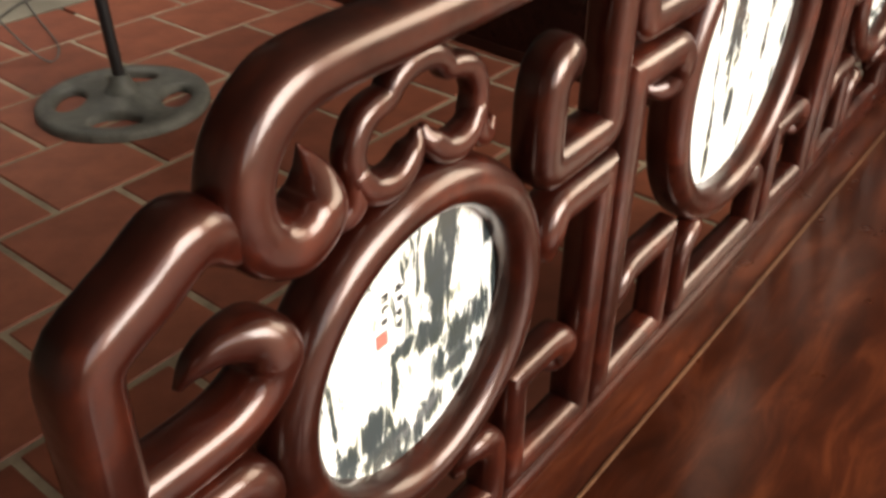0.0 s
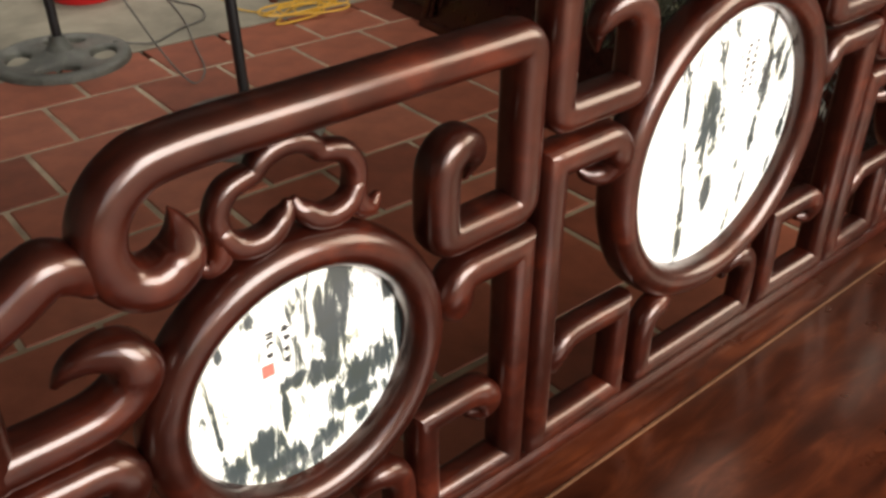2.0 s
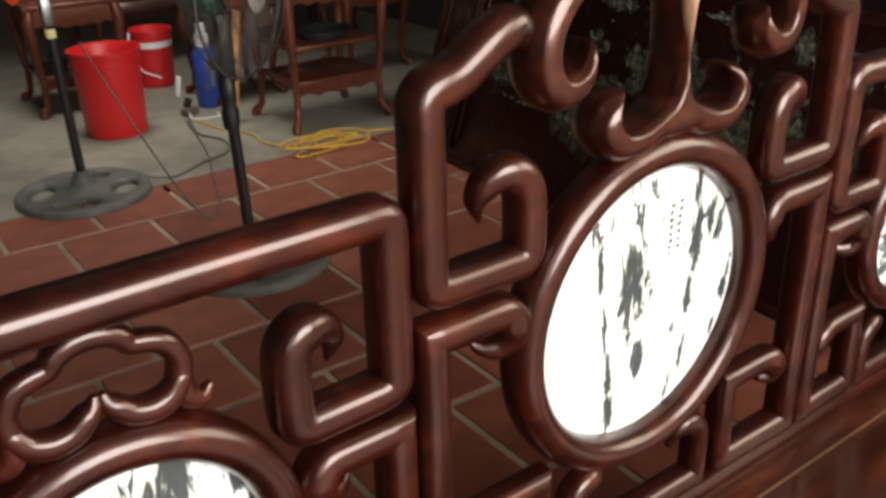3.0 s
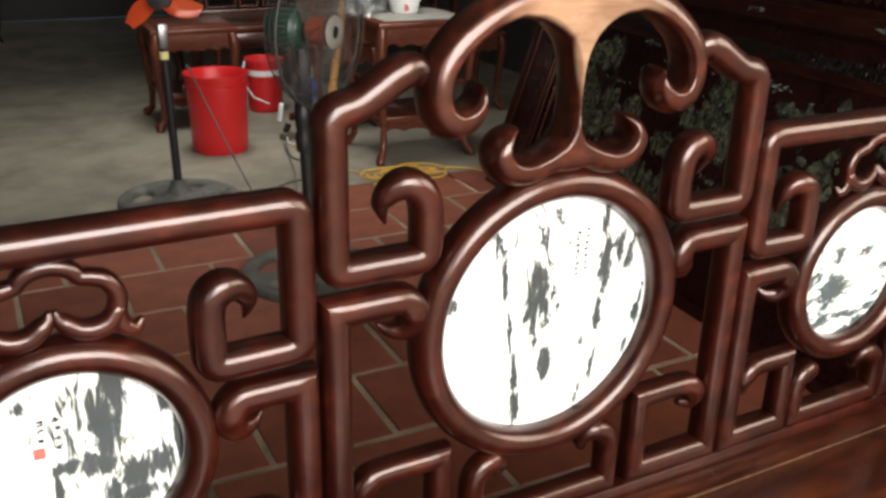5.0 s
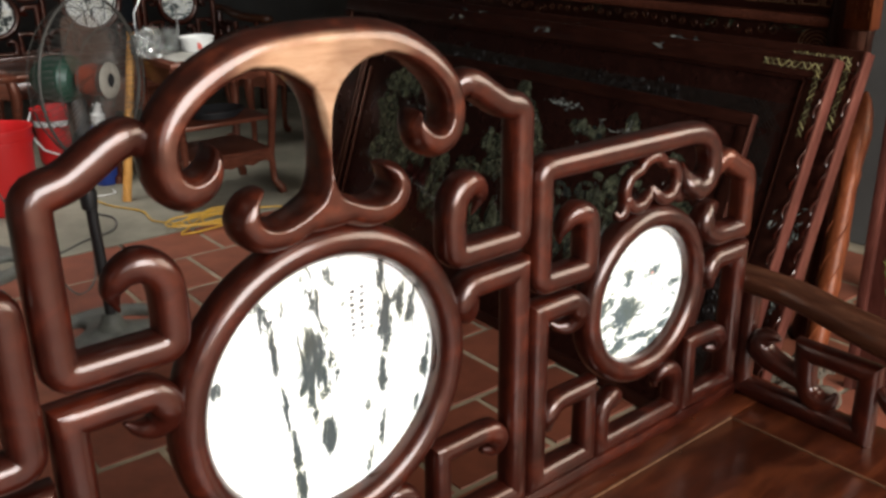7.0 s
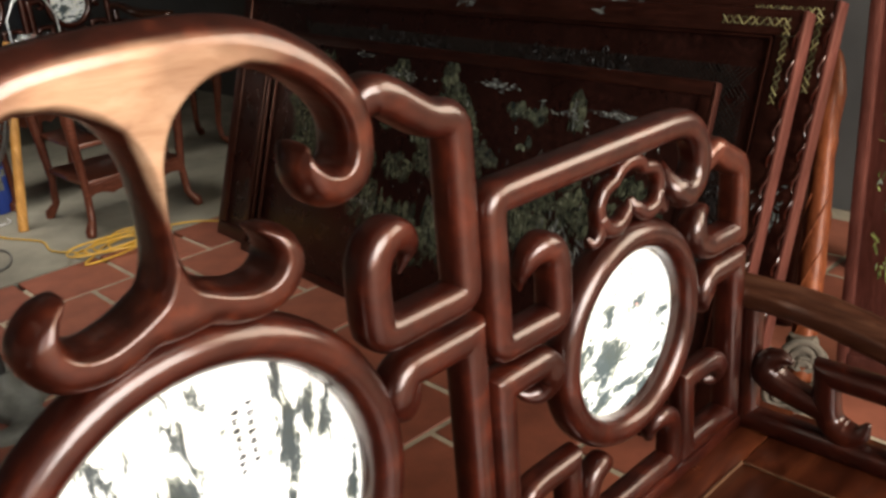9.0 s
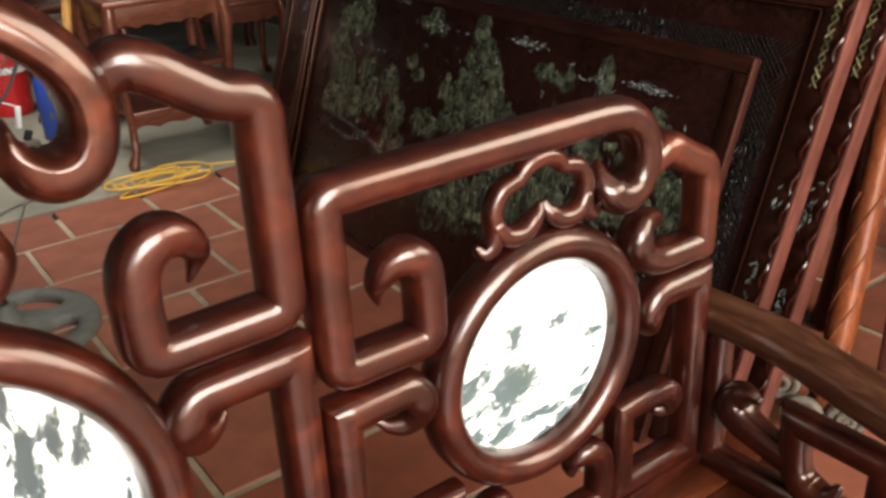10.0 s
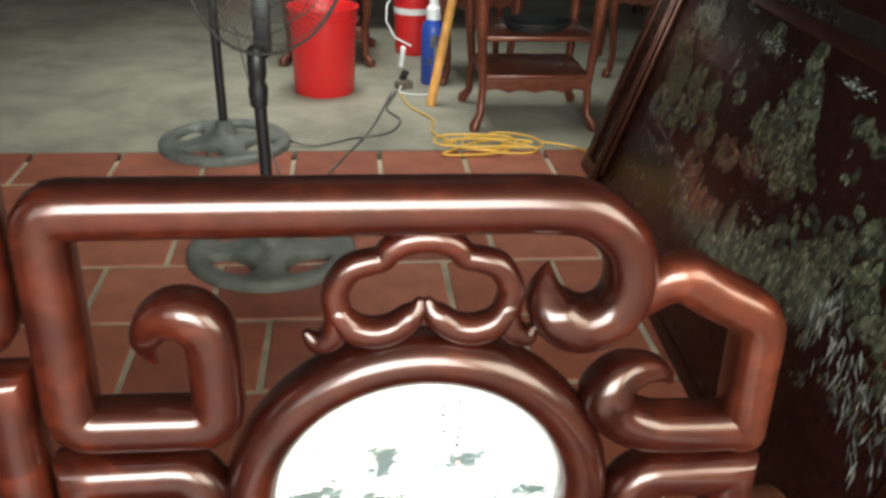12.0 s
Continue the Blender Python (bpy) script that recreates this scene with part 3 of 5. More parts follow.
wall_back = structure("wall_back", box((8.3, 0.2, 3.4), (-1.0, 8.5, 1.7), 0), M_DARKWALL, "dark wall standing in for the dark furniture at the far end", "wall")
wall_right = structure("wall_right", box((0.2, 9.3, 3.4), (3.05, 3.35, 1.7), 0), M_SIDEWALL, "grey stained side wall behind the stacked panels, shade in its colour", "wall")
# left and front walls are unseen, added to close the room
wall_left = structure("wall_left", box((0.2, 12.0, 3.4), (-5.1, 2.0, 1.7), 0), M_WALL, "unseen grey side wall that closes the workshop", "wall")
_b = box((2.0, 0.2, 3.4), (-4.2, -4.1, 1.7), 0)
box((1.2, 0.2, 3.4), (2.5, -4.1, 1.7), 0, bm=_b)
box((5.1, 0.2, 0.14), (-0.65, -4.1, 3.33), 0, bm=_b)
box((0.2, 2.7, 0.35), (3.05, -2.65, 3.225), 0, bm=_b)
wall_front = structure("wall_front", _b, M_WALL, "unseen plastered front wall added round a wide shop opening", "wall")
# unseen ceiling, added to close the room; its gap takes the fill lamp
_b = box((8.4, 6.6, 0.2), (-1.0, -0.75, 3.5), 0)
box((8.4, 3.9, 0.2), (-1.0, 6.35, 3.5), 0, bm=_b)
box((5.3, 1.85, 0.2), (-2.55, 3.475, 3.5), 0, bm=_b)
box((1.5, 1.85, 0.2), (2.45, 3.475, 3.5), 0, bm=_b)
# unseen sheet, added to keep direct sun out of the ceiling gap
sun_block_sheet = structure("sun_block_sheet", box((2.0, 2.2, 0.02), (0.9, 3.5, 3.62), 0), M_WHITE, "unseen sheet added over the ceiling gap to block the sun", "roof")
ceiling = structure("ceiling", _b, M_CEIL, "unseen ceiling with a square gap for an added lamp", "ceiling")
ground = structure("ground", box((60, 60, 0.2), (0, 0, -0.16), 0), M_CEMENT, "grey yard outside the workshop", "ground")

# tiles run a little askew of the bench
FLOOR = pose(0, 0, 0, 0, 0, -1.2)
TILE, TX, TY = 0.3135, 0.018, 2.738
floor = structure("floor", box((8.4, 7.2, 0.05), (-1.0, -0.955, -0.0285), 0), M_MORTAR, "cement bed between square terracotta floor tiles", "floor")
floor.matrix_world = FLOOR
cement_floor = structure("cement_floor", box((9.4, 5.6, 0.06), (-1.0, TY + 2.8, -0.03), 0), M_CEMENT, "worn dusty grey cement floor beyond the tiles", "floor")
cement_floor.matrix_world = FLOOR

# ---- the carved bench ----
bench = thing("carved_bench", Matrix(), "polished dark red rosewood bench with fretwork back and three marble roundels", "bench")


def lower_fret(hw, zb, reach, xs, zs, zr=0.453):
    """Left lower frame of a back panel, from its middle: bar with a curl, post, foot rail, riser and small hook."""
    e = -hw + reach
    return snake([
        [(e - 0.040, zb - 0.034, 0.003), (e - 0.030, zb - 0.041, 0.008), (e - 0.015, zb - 0.043, 0.013), (e - 0.003, zb - 0.034, 0.017), (e - 0.001, zb - 0.018, 0.0195), (e - 0.013, zb - 0.002), (e - 0.040, zb), (-hw, zb)],
        [(-hw, zb), (-hw, zr)], [(-hw, zr), (-xs, zr, 0.017)], [(-xs, zr, 0.017), (-xs, zs, 0.016)],
        [(-xs, zs, 0.016), (-hw + 0.060, zs, 0.016), (-hw + 0.040, zs - 0.006, 0.017), (-hw + 0.030, zs - 0.022, 0.016), (-hw + 0.036, zs - 0.037, 0.012), (-hw + 0.049, zs - 0.037, 0.006)]], R)


def foot_fret(xu, zt, zr=0.453):
    """The open U with two inward hooks below a roundel."""
    half = [(-xu + 0.040, zt - 0.022, 0.006), (-xu + 0.043, zt - 0.006, 0.011), (-xu + 0.030, zt + 0.006, 0.015), (-xu + 0.010, zt, 0.016), (-xu, zt - 0.022, 0.016), (-xu, zr, 0.016)]
    return snake([half, [(-xu, zr, 0.016), (xu, zr, 0.016)], [(-p[0], p[1], p[2]) for p in half[::-1]]], 0.016)


def ring(r, t, zc, xc=0.0):
    pts = [(xc + r * math.sin(2 * math.pi * k / 72), zc + r * math.cos(2 * math.pi * k / 72), t) for k in range(72)]
    return tube(pts, depth=0.004, closed=True, segs=18, flat=1.05, power=2.1)


def roundel(name, xc, zc, r, material, label):
    bm = bmesh.new()
    vs = [bm.verts.new((r * math.sin(2 * math.pi * k / 64), 0, r * math.cos(2 * math.pi * k / 64))) for k in range(64)]
    f = bm.faces.new(vs)
    ex = bmesh.ops.extrude_face_region(bm, geom=[f])
    bmesh.ops.translate(bm, vec=(0, 0.012, 0), verts=[v for v in ex["geom"] if isinstance(v, bmesh.types.BMVert)])
    bmesh.ops.recalc_face_normals(bm, faces=bm.faces[:])
    ob = part(name, bm, material, bench, label)
    ob.location = (xc, 0.011, zc)
    return ob


CLOUD = [(-0.082, 0.845, 0.004), (-0.075, 0.838, 0.008), (-0.064, 0.843, 0.010), (-0.060, 0.858, 0.010), (-0.062, 0.877, 0.0095), (-0.053, 0.894, 0.0095), (-0.039, 0.900, 0.009), (-0.029, 0.902, 0.0085),
         (-0.023, 0.909, 0.009), (-0.013, 0.915, 0.0095), (0.0, 0.917, 0.0095)]
CLOUD = CLOUD + [(-p[0], p[1], p[2]) for p in CLOUD[-2::-1]]
CLOUD_IN = [(-0.060, 0.862, 0.009), (-0.051, 0.850, 0.0105), (-0.036, 0.845, 0.011), (-0.021, 0.848, 0.0105), (-0.010, 0.857, 0.0095), (-0.005, 0.863, 0.007), (-0.003, 0.869, 0.004)]


def side_panel(s):
    """An end panel of the back; s: 1 or -1."""
    xc, hw = 0.5925 * s, 0.248

    def at(path):
        return [np.array([xc + s * p[0], *p[1:]]) for p in path]
    hook = snake([
        [(-0.190, 0.820, 0.002), (-0.193, 0.831, 0.006), (-0.193, 0.844, 0.011), (-0.184, 0.859, 0.015), (-0.168, 0.865, 0.0180), (-0.153, 0.857, 0.0187), (-0.147, 0.835, 0.0187), (-0.147, 0.775)],
        [(-0.147, 0.775), (-hw, 0.777)], [(-hw, 0.777), (-hw, 0.944)],
        [(-hw, 0.944), (0.0, 0.942), (0.090, 0.940), (0.121, 0.931), (0.142, 0.909), (0.148, 0.880), (0.138, 0.856), (0.119, 0.846, 0.020), (0.102, 0.850, 0.0195), (0.091, 0.862, 0.0175), (0.088, 0.874, 0.012), (0.089, 0.884, 0.006), (0.091, 0.891, 0.001)]], R, 0.0042)
    part("back_rail", tube(at(hook)), M_ROSE, bench)
    shoulder = snake([
        [(0.158, 0.866, 0.013), (0.171, 0.879, 0.017), (0.187, 0.883), (0.213, 0.868), (0.252, 0.848)], [(0.252, 0.848), (0.253, 0.745)]], R, 0.0042)
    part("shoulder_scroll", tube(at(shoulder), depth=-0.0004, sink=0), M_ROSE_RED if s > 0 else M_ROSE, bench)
    curl = snake([
        [(0.253, 0.749), (0.190, 0.750), (0.164, 0.756), (0.147, 0.768), (0.141, 0.784, 0.020), (0.151, 0.799, 0.017), (0.170, 0.802, 0.012), (0.185, 0.796, 0.008), (0.195, 0.785, 0.003)]], R)
    part("inner_curl", tube(at(curl)), M_ROSE, bench)
    low = lower_fret(hw, 0.731, 0.086, 0.129, 0.569)
    part("fret", tube(at(low), depth=0.0005), M_ROSE, bench)
    low = lower_fret(0.252, 0.706, 0.086, 0.130, 0.563)
    part("fret", tube(at(mirror(low)), depth=-0.0005), M_ROSE, bench)
    part("foot_fret", tube(at(foot_fret(0.096, 0.526))), M_ROSE, bench)
    part("roundel_ring", ring(0.1305, 0.0195, 0.690, xc), M_ROSE, bench)
    bm = tube(at(spline(CLOUD, 4)), depth=0.002, segs=12, sink=0)
    tube(at(spline(CLOUD_IN, 4)), depth=0.0, segs=12, bm=bm, sink=0)
    tube(at(mirror(spline(CLOUD_IN, 4))), depth=0.0, segs=12, bm=bm, sink=0)
    part("cloud_ornament", bm, M_ROSE, bench)


side_panel(1)
side_panel(-1)
stone_r = roundel("marble_roundel", 0.5925, 0.690, 0.119, M_MARBLE_R, "white marble roundel with grey veins like hills")
stone_l = roundel("marble_roundel", -0.5925, 0.690, 0.119, M_MARBLE_L, "white marble roundel with dark veins like cliffs")

# middle panel
for s in (-1, 1):
    top = snake([
        [(0.234, 0.902, 0.002), (0.239, 0.915, 0.006), (0.241, 0.928, 0.011), (0.231, 0.943, 0.015), (0.213, 0.949, 0.0180), (0.196, 0.939, 0.0187), (0.188, 0.915, 0.0187), (0.188, 0.857)],
        [(0.188, 0.857), (0.304, 0.857)], [(0.304, 0.857), (0.304, 1.037)],
        [(0.304, 1.037), (0.272, 1.044), (0.248, 1.058), (0.226, 1.072), (0.207, 1.077, 0.018), (0.189, 1.064, 0.014)]], R, 0.0042)
    part("back_post", tube([np.array([s * p[0], *p[1:]]) for p in top]), M_ROSE, bench)
    low = lower_fret(0.304, 0.810, 0.100, 0.164, 0.574)
    part("fret", tube(low if s < 0 else mirror(low), depth=0.0005), M_ROSE, bench)
part("foot_fret", tube(foot_fret(0.112, 0.536)), M_ROSE, bench)
part("roundel_ring", ring(0.183, 0.0205, 0.738), M_ROSE, bench)
stone_c = roundel("marble_roundel", 0, 0.738, 0.170, M_MARBLE_C, "white marble roundel with upright grey streaks")
CREST_TOP = [(0.131, 1.062, 0.001), (0.127, 1.050, 0.005), (0.128, 1.034, 0.011), (0.139, 1.019, 0.016), (0.158, 1.013, 0.018), (0.175, 1.022, 0.018), (0.183, 1.046, 0.0175), (0.178, 1.076, 0.0175), (0.158, 1.103, 0.0175), (0.125, 1.127, 0.0175), (0.085, 1.143, 0.0185), (0.045, 1.148, 0.019), (0.0, 1.149, 0.019)]
CREST_FOOT = [(0.0, 0.980, 0.008), (0.016, 0.966, 0.014), (0.036, 0.953, 0.017), (0.062, 0.946, 0.0175), (0.087, 0.951, 0.0175), (0.101, 0.970, 0.016), (0.094, 0.990, 0.010), (0.080, 1.000, 0.004), (0.071, 1.001, 0.001)]
CREST = [(0, 1.160), (0.045, 1.155), (0.080, 1.147), (0.100, 1.137), (0.080, 1.1245), (0.060, 1.1225), (0.044, 1.1165), (0.030, 1.107), (0.019, 1.094), (0.0115, 1.077), (0.0085, 1.060), (0.0065, 1.032), (0.008, 1.004), (0.015, 0.985), (0.030, 0.966), (0.040, 0.944), (0, 0.938)]


def crest_mesh():
    """One carved slab: broad rounded outer edge, crisp edge round the open scrolls."""
    U, V = grid(-0.225, 0.225, 0.905, 1.185, 0.0016)
    top, foot = spline(CREST_TOP, 5), spline(CREST_FOOT, 5)
    half = [tuple(p) for p in spline(CREST, 4)]
    F = polygon_field(U, V, half + [(-p[0], p[1]) for p in half[-2:0:-1]])
    filled = F
    for s in (-1, 1):
        for run in (top, foot):
            F = np.maximum(F, segment_field(U, V, [np.array([s * p[0], p[1], p[2]]) for p in run]))
        filled = np.maximum(filled, polygon_field(U, V, [(s * p[0], p[1]) for p in top + foot]))
    F = soften(F, 16)
    filled = soften(np.maximum(filled, F), 16)
    inner, outer = rim_distance(F, U, V), rim_distance(filled, U, V)
    height = 0.020 * np.minimum(dome(outer, 0.022), 0.70 + 0.30 * dome(inner, 0.007))
    height *= np.clip(inner / 0.008, 0, 1) ** 0.35
    return pillow(U, V, F, height, 0.008)


part("crest", crest_mesh(), M_CREST, bench, "bat-shaped crest, pale wood with painted sheen between red scrolls", angle=55)

# seat
SEAT_Z = 0.416
seat = part("seat", box((1.576, 0.44, 0.022), (0, -0.281, SEAT_Z - 0.0125), 0.002), M_SEAT, bench, "wide polished seat board with swirling red grain")
part("seat_frame", box((1.92, 0.095, 0.045), (0, -0.0135, SEAT_Z - 0.0225), 0.004), M_SEAT, bench)
part("seat_frame", box((1.92, 0.105, 0.045), (0, -0.5535, SEAT_Z - 0.0225), 0.006), M_SEAT, bench)
for s in (-1, 1):
    part("seat_frame", box((0.170, 0.4395, 0.045), (s * 0.8735, -0.2812, SEAT_Z - 0.0225), 0.004), M_SEAT, bench)
# pale strips paint the light caught by the seat groove's edge
for y in (-0.0615, -0.5000):
    part("groove_line", box((1.580, 0.0035, 0.004), (0, y, SEAT_Z - 0.0005), 0.0006), M_LINE, bench, "thin pale line for the lit groove edge round the seat")
for s in (-1, 1):
    part("groove_line", box((0.0035, 0.4345, 0.004), (s * 0.7885, -0.2808, SEAT_Z - 0.0008), 0.0006), M_LINE, bench)
part("back_sill", box((1.74, 0.048, 0.024), (0, 0.008, SEAT_Z + 0.011), 0.005), M_ROSE, bench)
for y in (-0.565, -0.005):
    part("apron", box((1.72, 0.022, 0.10), (0, y, SEAT_Z - 0.097), 0.004), M_ROSE, bench)
for s in (-1, 1):
    part("apron", box((0.022, 0.44, 0.10), (s * 0.92, -0.285, SEAT_Z - 0.097), 0.004), M_ROSE, bench)
    for y in (-0.55, -0.02):
        part("leg", wire([(s * 0.90, y, 0.39), (s * 0.912, y, 0.30), (s * 0.912, y, 0.18), (s * 0.895, y, 0.07), (s * 0.905, y, 0.0)], [0.042, 0.044, 0.034, 0.028, 0.036], 14), M_ROSE, bench)

# arms
for s in (-1, 1):
    ax = 0.884 * s
    arm = snake([[(0.020, 0.642, 0.0225), (-0.10, 0.640, 0.023), (-0.20, 0.622, 0.0245), (-0.30, 0.606, 0.028), (-0.42, 0.596, 0.030), (-0.55, 0.592, 0.028)]], 0.02)
    rest = tube(arm, "yz", ax, flat=1.3, power=2.7, rear=1.0, sink=0)
    for v in rest.verts:
        v.co.x += s * 0.65 * max(0.0, -v.co.y - 0.20) ** 2
    part("armrest", rest, M_ARM, bench, "brown polished armrest with visible grain")
    part("arm_post", tube(snake([[(-0.015, 0.625), (-0.015, 0.432)], [(-0.015, 0.432), (-0.25, 0.432)], [(-0.25, 0.432), (-0.25, 0.546)], [(-0.25, 0.546), (-0.136, 0.546)],
         [(-0.136, 0.546), (-0.139, 0.494), (-0.148, 0.470), (-0.167, 0.459, 0.020), (-0.188, 0.465, 0.014), (-0.197, 0.482, 0.006)]], 0.019), "yz", ax, rear=1.0, sink=0), M_ROSE, bench)
    part("arm_scroll", tube(snake([[(-0.080, 0.546, 0.006), (-0.066, 0.547, 0.013), (-0.051, 0.538, 0.020), (-0.048, 0.522, 0.0235), (-0.062, 0.508, 0.0225), (-0.090, 0.498, 0.020), (-0.136, 0.487, 0.019)]], 0.0195), "yz", ax, rear=1.0, sink=0), M_ROSE, bench)
    part("arm_front", tube(snake([[(-0.27, 0.52, 0.01), (-0.30, 0.50), (-0.34, 0.52), (-0.40, 0.53), (-0.46, 0.50)], [(-0.46, 0.50), (-0.50, 0.44)]], 0.0175), "yz", ax, rear=1.0, sink=0), M_ROSE, bench)
    part("arm_post", wire([(ax, -0.545, 0.41), (ax, -0.545, 0.50), (ax, -0.545, 0.585)], [0.022, 0.019, 0.021], 14), M_ROSE, bench)

# brush writing and red seals on the marble, illegible strokes
def writing(stone, columns, seal, size):
    bm = bmesh.new()
    rnd = random.Random(len(columns) * 7 + int(stone.location.x * 100))
    for x, z0, z1, n in columns:
        for k in range(n):
            z = z0 + (z1 - z0) * (k + 0.5) / n
            for _ in range(3):
                box((size * rnd.uniform(0.35, 0.95), 0.0006, size * rnd.uniform(0.14, 0.30)), (x + rnd.uniform(-0.2, 0.2) * size, 0.0104, z + rnd.uniform(-0.35, 0.35) * size), 0, bm=bm)
            box((size * 0.2, 0.0006, size * rnd.uniform(0.5, 0.9)), (x + rnd.uniform(-0.3, 0.3) * size, 0.0103, z), 0, bm=bm)
    marks = tagged(part("brush_writing", bm, M_INK, stone, "small columns of black brush strokes", False), kind="stuff")
    stamp = part("seal", box((seal[2], 0.0006, seal[2] * 1.1), (seal[0], 0.0104, seal[1]), 0), M_SEAL if size > 0.0075 else M_SEAL_FAINT, stone, "small red square seal", False)
    marks.location = stamp.location = -stone.location


writing(stone_l, [(-0.619, 0.722, 0.752, 3), (-0.603, 0.709, 0.754, 4)], (-0.623, 0.712, 0.0115), 0.0078)
writing(stone_c, [(0.041, 0.783, 0.850, 8), (0.055, 0.790, 0.852, 7)], (0.068, 0.793, 0.006), 0.0072)
writing(stone_r, [(0.611, 0.745, 0.775, 4), (0.622, 0.730, 0.780, 6)], (0.623, 0.717, 0.003), 0.0045)

# ---- pedestal fans ----
def foot_mesh():
    """Low cast-iron disc with four oval gaps, a thick rim and a raised middle."""
    U, V = grid(-0.25, 0.25, -0.25, 0.25, 0.005)
    r = np.hypot(U, V)
    F = 0.232 - r
    for k in range(4):
        a = math.pi / 4 + k * math.pi / 2
        p, q = U * math.cos(a) + V * math.sin(a) - 0.140, -U * math.sin(a) + V * math.cos(a)
        F = np.minimum(F, (np.sqrt((p / 0.042) ** 2 + (q / (0.070 + 0.25 * p)) ** 2) - 1) * 0.045)
    F = soften(F, 1)
    d = rim_distance(F, U, V)
    rise = 0.009 * dome(d, 0.016) + 0.005 * np.exp(-((r - 0.207) / 0.022) ** 2) + 0.034 * np.exp(-(r / 0.070) ** 2)
    bm = pillow(U, V, F, rise, 0.007)
    for v in bm.verts:
        x, y, z = v.co
        v.co = (x, z, 0.007 - y if y < 0 else max(0.0, 0.007 - y))
    bmesh.ops.recalc_face_normals(bm, faces=bm.faces[:])
    return mesh_of("foot", bm, True, 50)


FOOT = foot_mesh()
FOOT.materials.append(M_IRON)


def fan_base(fan, turn):
    ob = part("foot", FOOT, M_IRON, fan, "dusty grey cast-iron foot with four oval gaps")
    ob.matrix_basis = pose(0, 0, 0, 0, 0, turn)
    part("hub", lathe([(0.002, 0.03), (0.048, 0.044), (0.040, 0.056), (0.032, 0.068), (0.028, 0.085), (0.024, 0.092), (0.002, 0.092)], 28), M_IRON, fan)


def cage(fan, centre, yaw, r, wires=44):
    m = Matrix.Translation(centre) @ pose(0, 0, 0, 0, 0, yaw)

    def put(pts):
        return [m @ Vector(p) for p in pts]
    for name, sgn in (("front_grille", -0.6), ("rear_grille", 1)):
        bm = bmesh.new()
        for k in range(wires):
            a = 2 * math.pi * k / wires
            pts = []
            for q, d in ((0.22, 0.075), (0.5, 0.085), (0.8, 0.07), (0.95, 0.035), (1.0, 0.004)):
                b = a + (q - 0.22) * 0.35
                pts.append((r * q * math.cos(b), sgn * d, r * q * math.sin(b)))
            wire(put(pts), 0.0008, 4, bm=bm)
        for q, d in ((0.24, 0.077), (0.62, 0.082), (0.86, 0.06)):
            wire(put([(r * q * math.cos(2 * math.pi * k / 40), sgn * d, r * q * math.sin(2 * math.pi * k / 40)) for k in range(40)]), 0.0016, 5, True, bm)
        grille = part(name, bm, M_WIRE, fan)
        if sgn < 0:
            front = grille
    part("grille_rim", wire(put([(r * math.cos(2 * math.pi * k / 56), 0, r * math.sin(2 * math.pi * k / 56)) for k in range(56)]), 0.004, 8, True), M_WIRE, fan)
    badge = lathe([(0.017, 0.0), (0.045, 0.0), (0.050, 0.006), (0.044, 0.011), (0.020, 0.013), (0.017, 0.006)], 28)
    bmesh.ops.transform(badge, matrix=m @ Matrix.Translation((0, -0.045, 0)) @ pose(0, 0, 0, 90, 0, 0), verts=badge.verts)
    part("badge", badge, M_RING, front, "round dusty grey centre ring")
    cap = lathe([(0.002, 0.004), (0.019, 0.004), (0.019, 0.009), (0.012, 0.0105), (0.002, 0.0105)], 20)
    bmesh.ops.transform(cap, matrix=m @ Matrix.Translation((0, -0.045, 0)) @ pose(0, 0, 0, 90, 0, 0), verts=cap.verts)
    part("badge_cap", cap, M_BLACK, front, "dark cap in the ring")
    return m


def blades(fan, m, r, material, n=3, label="", slim=1.0, hub_mat=None):
    for k in range(n):
        bm = bmesh.new()
        prev = None
        for i in range(9):
            q = i / 8
            w = (0.022 + 0.045 * math.sin(math.pi * min(1, q * 0.78 + 0.12))) * slim
            row = []
            for j in (-1, -0.33, 0.33, 1):
                p = Vector((r * (0.12 + 0.80 * q), 0.035 * j * (1 - 0.3 * q) + 0.012 * (1 - j * j), w * j + 0.03 * q * q))
                row.append(bm.verts.new(m @ pose(0, 0, 0, 0, -90 + 120 * k, 0) @ p))
            if prev:
                for a in range(3):
                    bm.faces.new((prev[a], prev[a + 1], row[a + 1], row[a]))
            prev = row
        ex = bmesh.ops.solidify(bm, geom=bm.faces[:], thickness=0.002)
        part("blade", bm, material, fan, label)
    hub = lathe([(0.002, -0.03), (0.040, -0.03), (0.045, 0.0), (0.040, 0.03), (0.002, 0.034)], 24)
    bmesh.ops.transform(hub, matrix=m @ pose(0, 0, 0, 90, 0, 0), verts=hub.verts)
    part("blade_hub", hub, hub_mat or M_BLACK, fan)


def motor(fan, m, material=None):
    mo = lathe([(0.002, -0.16), (0.04, -0.155), (0.062, -0.12), (0.066, -0.05), (0.05, -0.03), (0.002, -0.03)], 24)
    bmesh.ops.transform(mo, matrix=m @ pose(0, 0, 0, 90, 0, 0), verts=mo.verts)
    part("motor", mo, material or M_BLACK, fan)


# fan with a wire cage, close behind the bench
fan = thing("pedestal_fan", pose(0.349, 1.858, 0) @ Matrix.Scale(1.037, 4), "black pedestal fan with dusty wire cage and cast-iron foot", "fan")
fan_base(fan, 0)
part("pole", wire([(0, 0, 0.09), (-0.012, 0.008, 0.52)], 0.0165, 16), M_BLACK, fan)
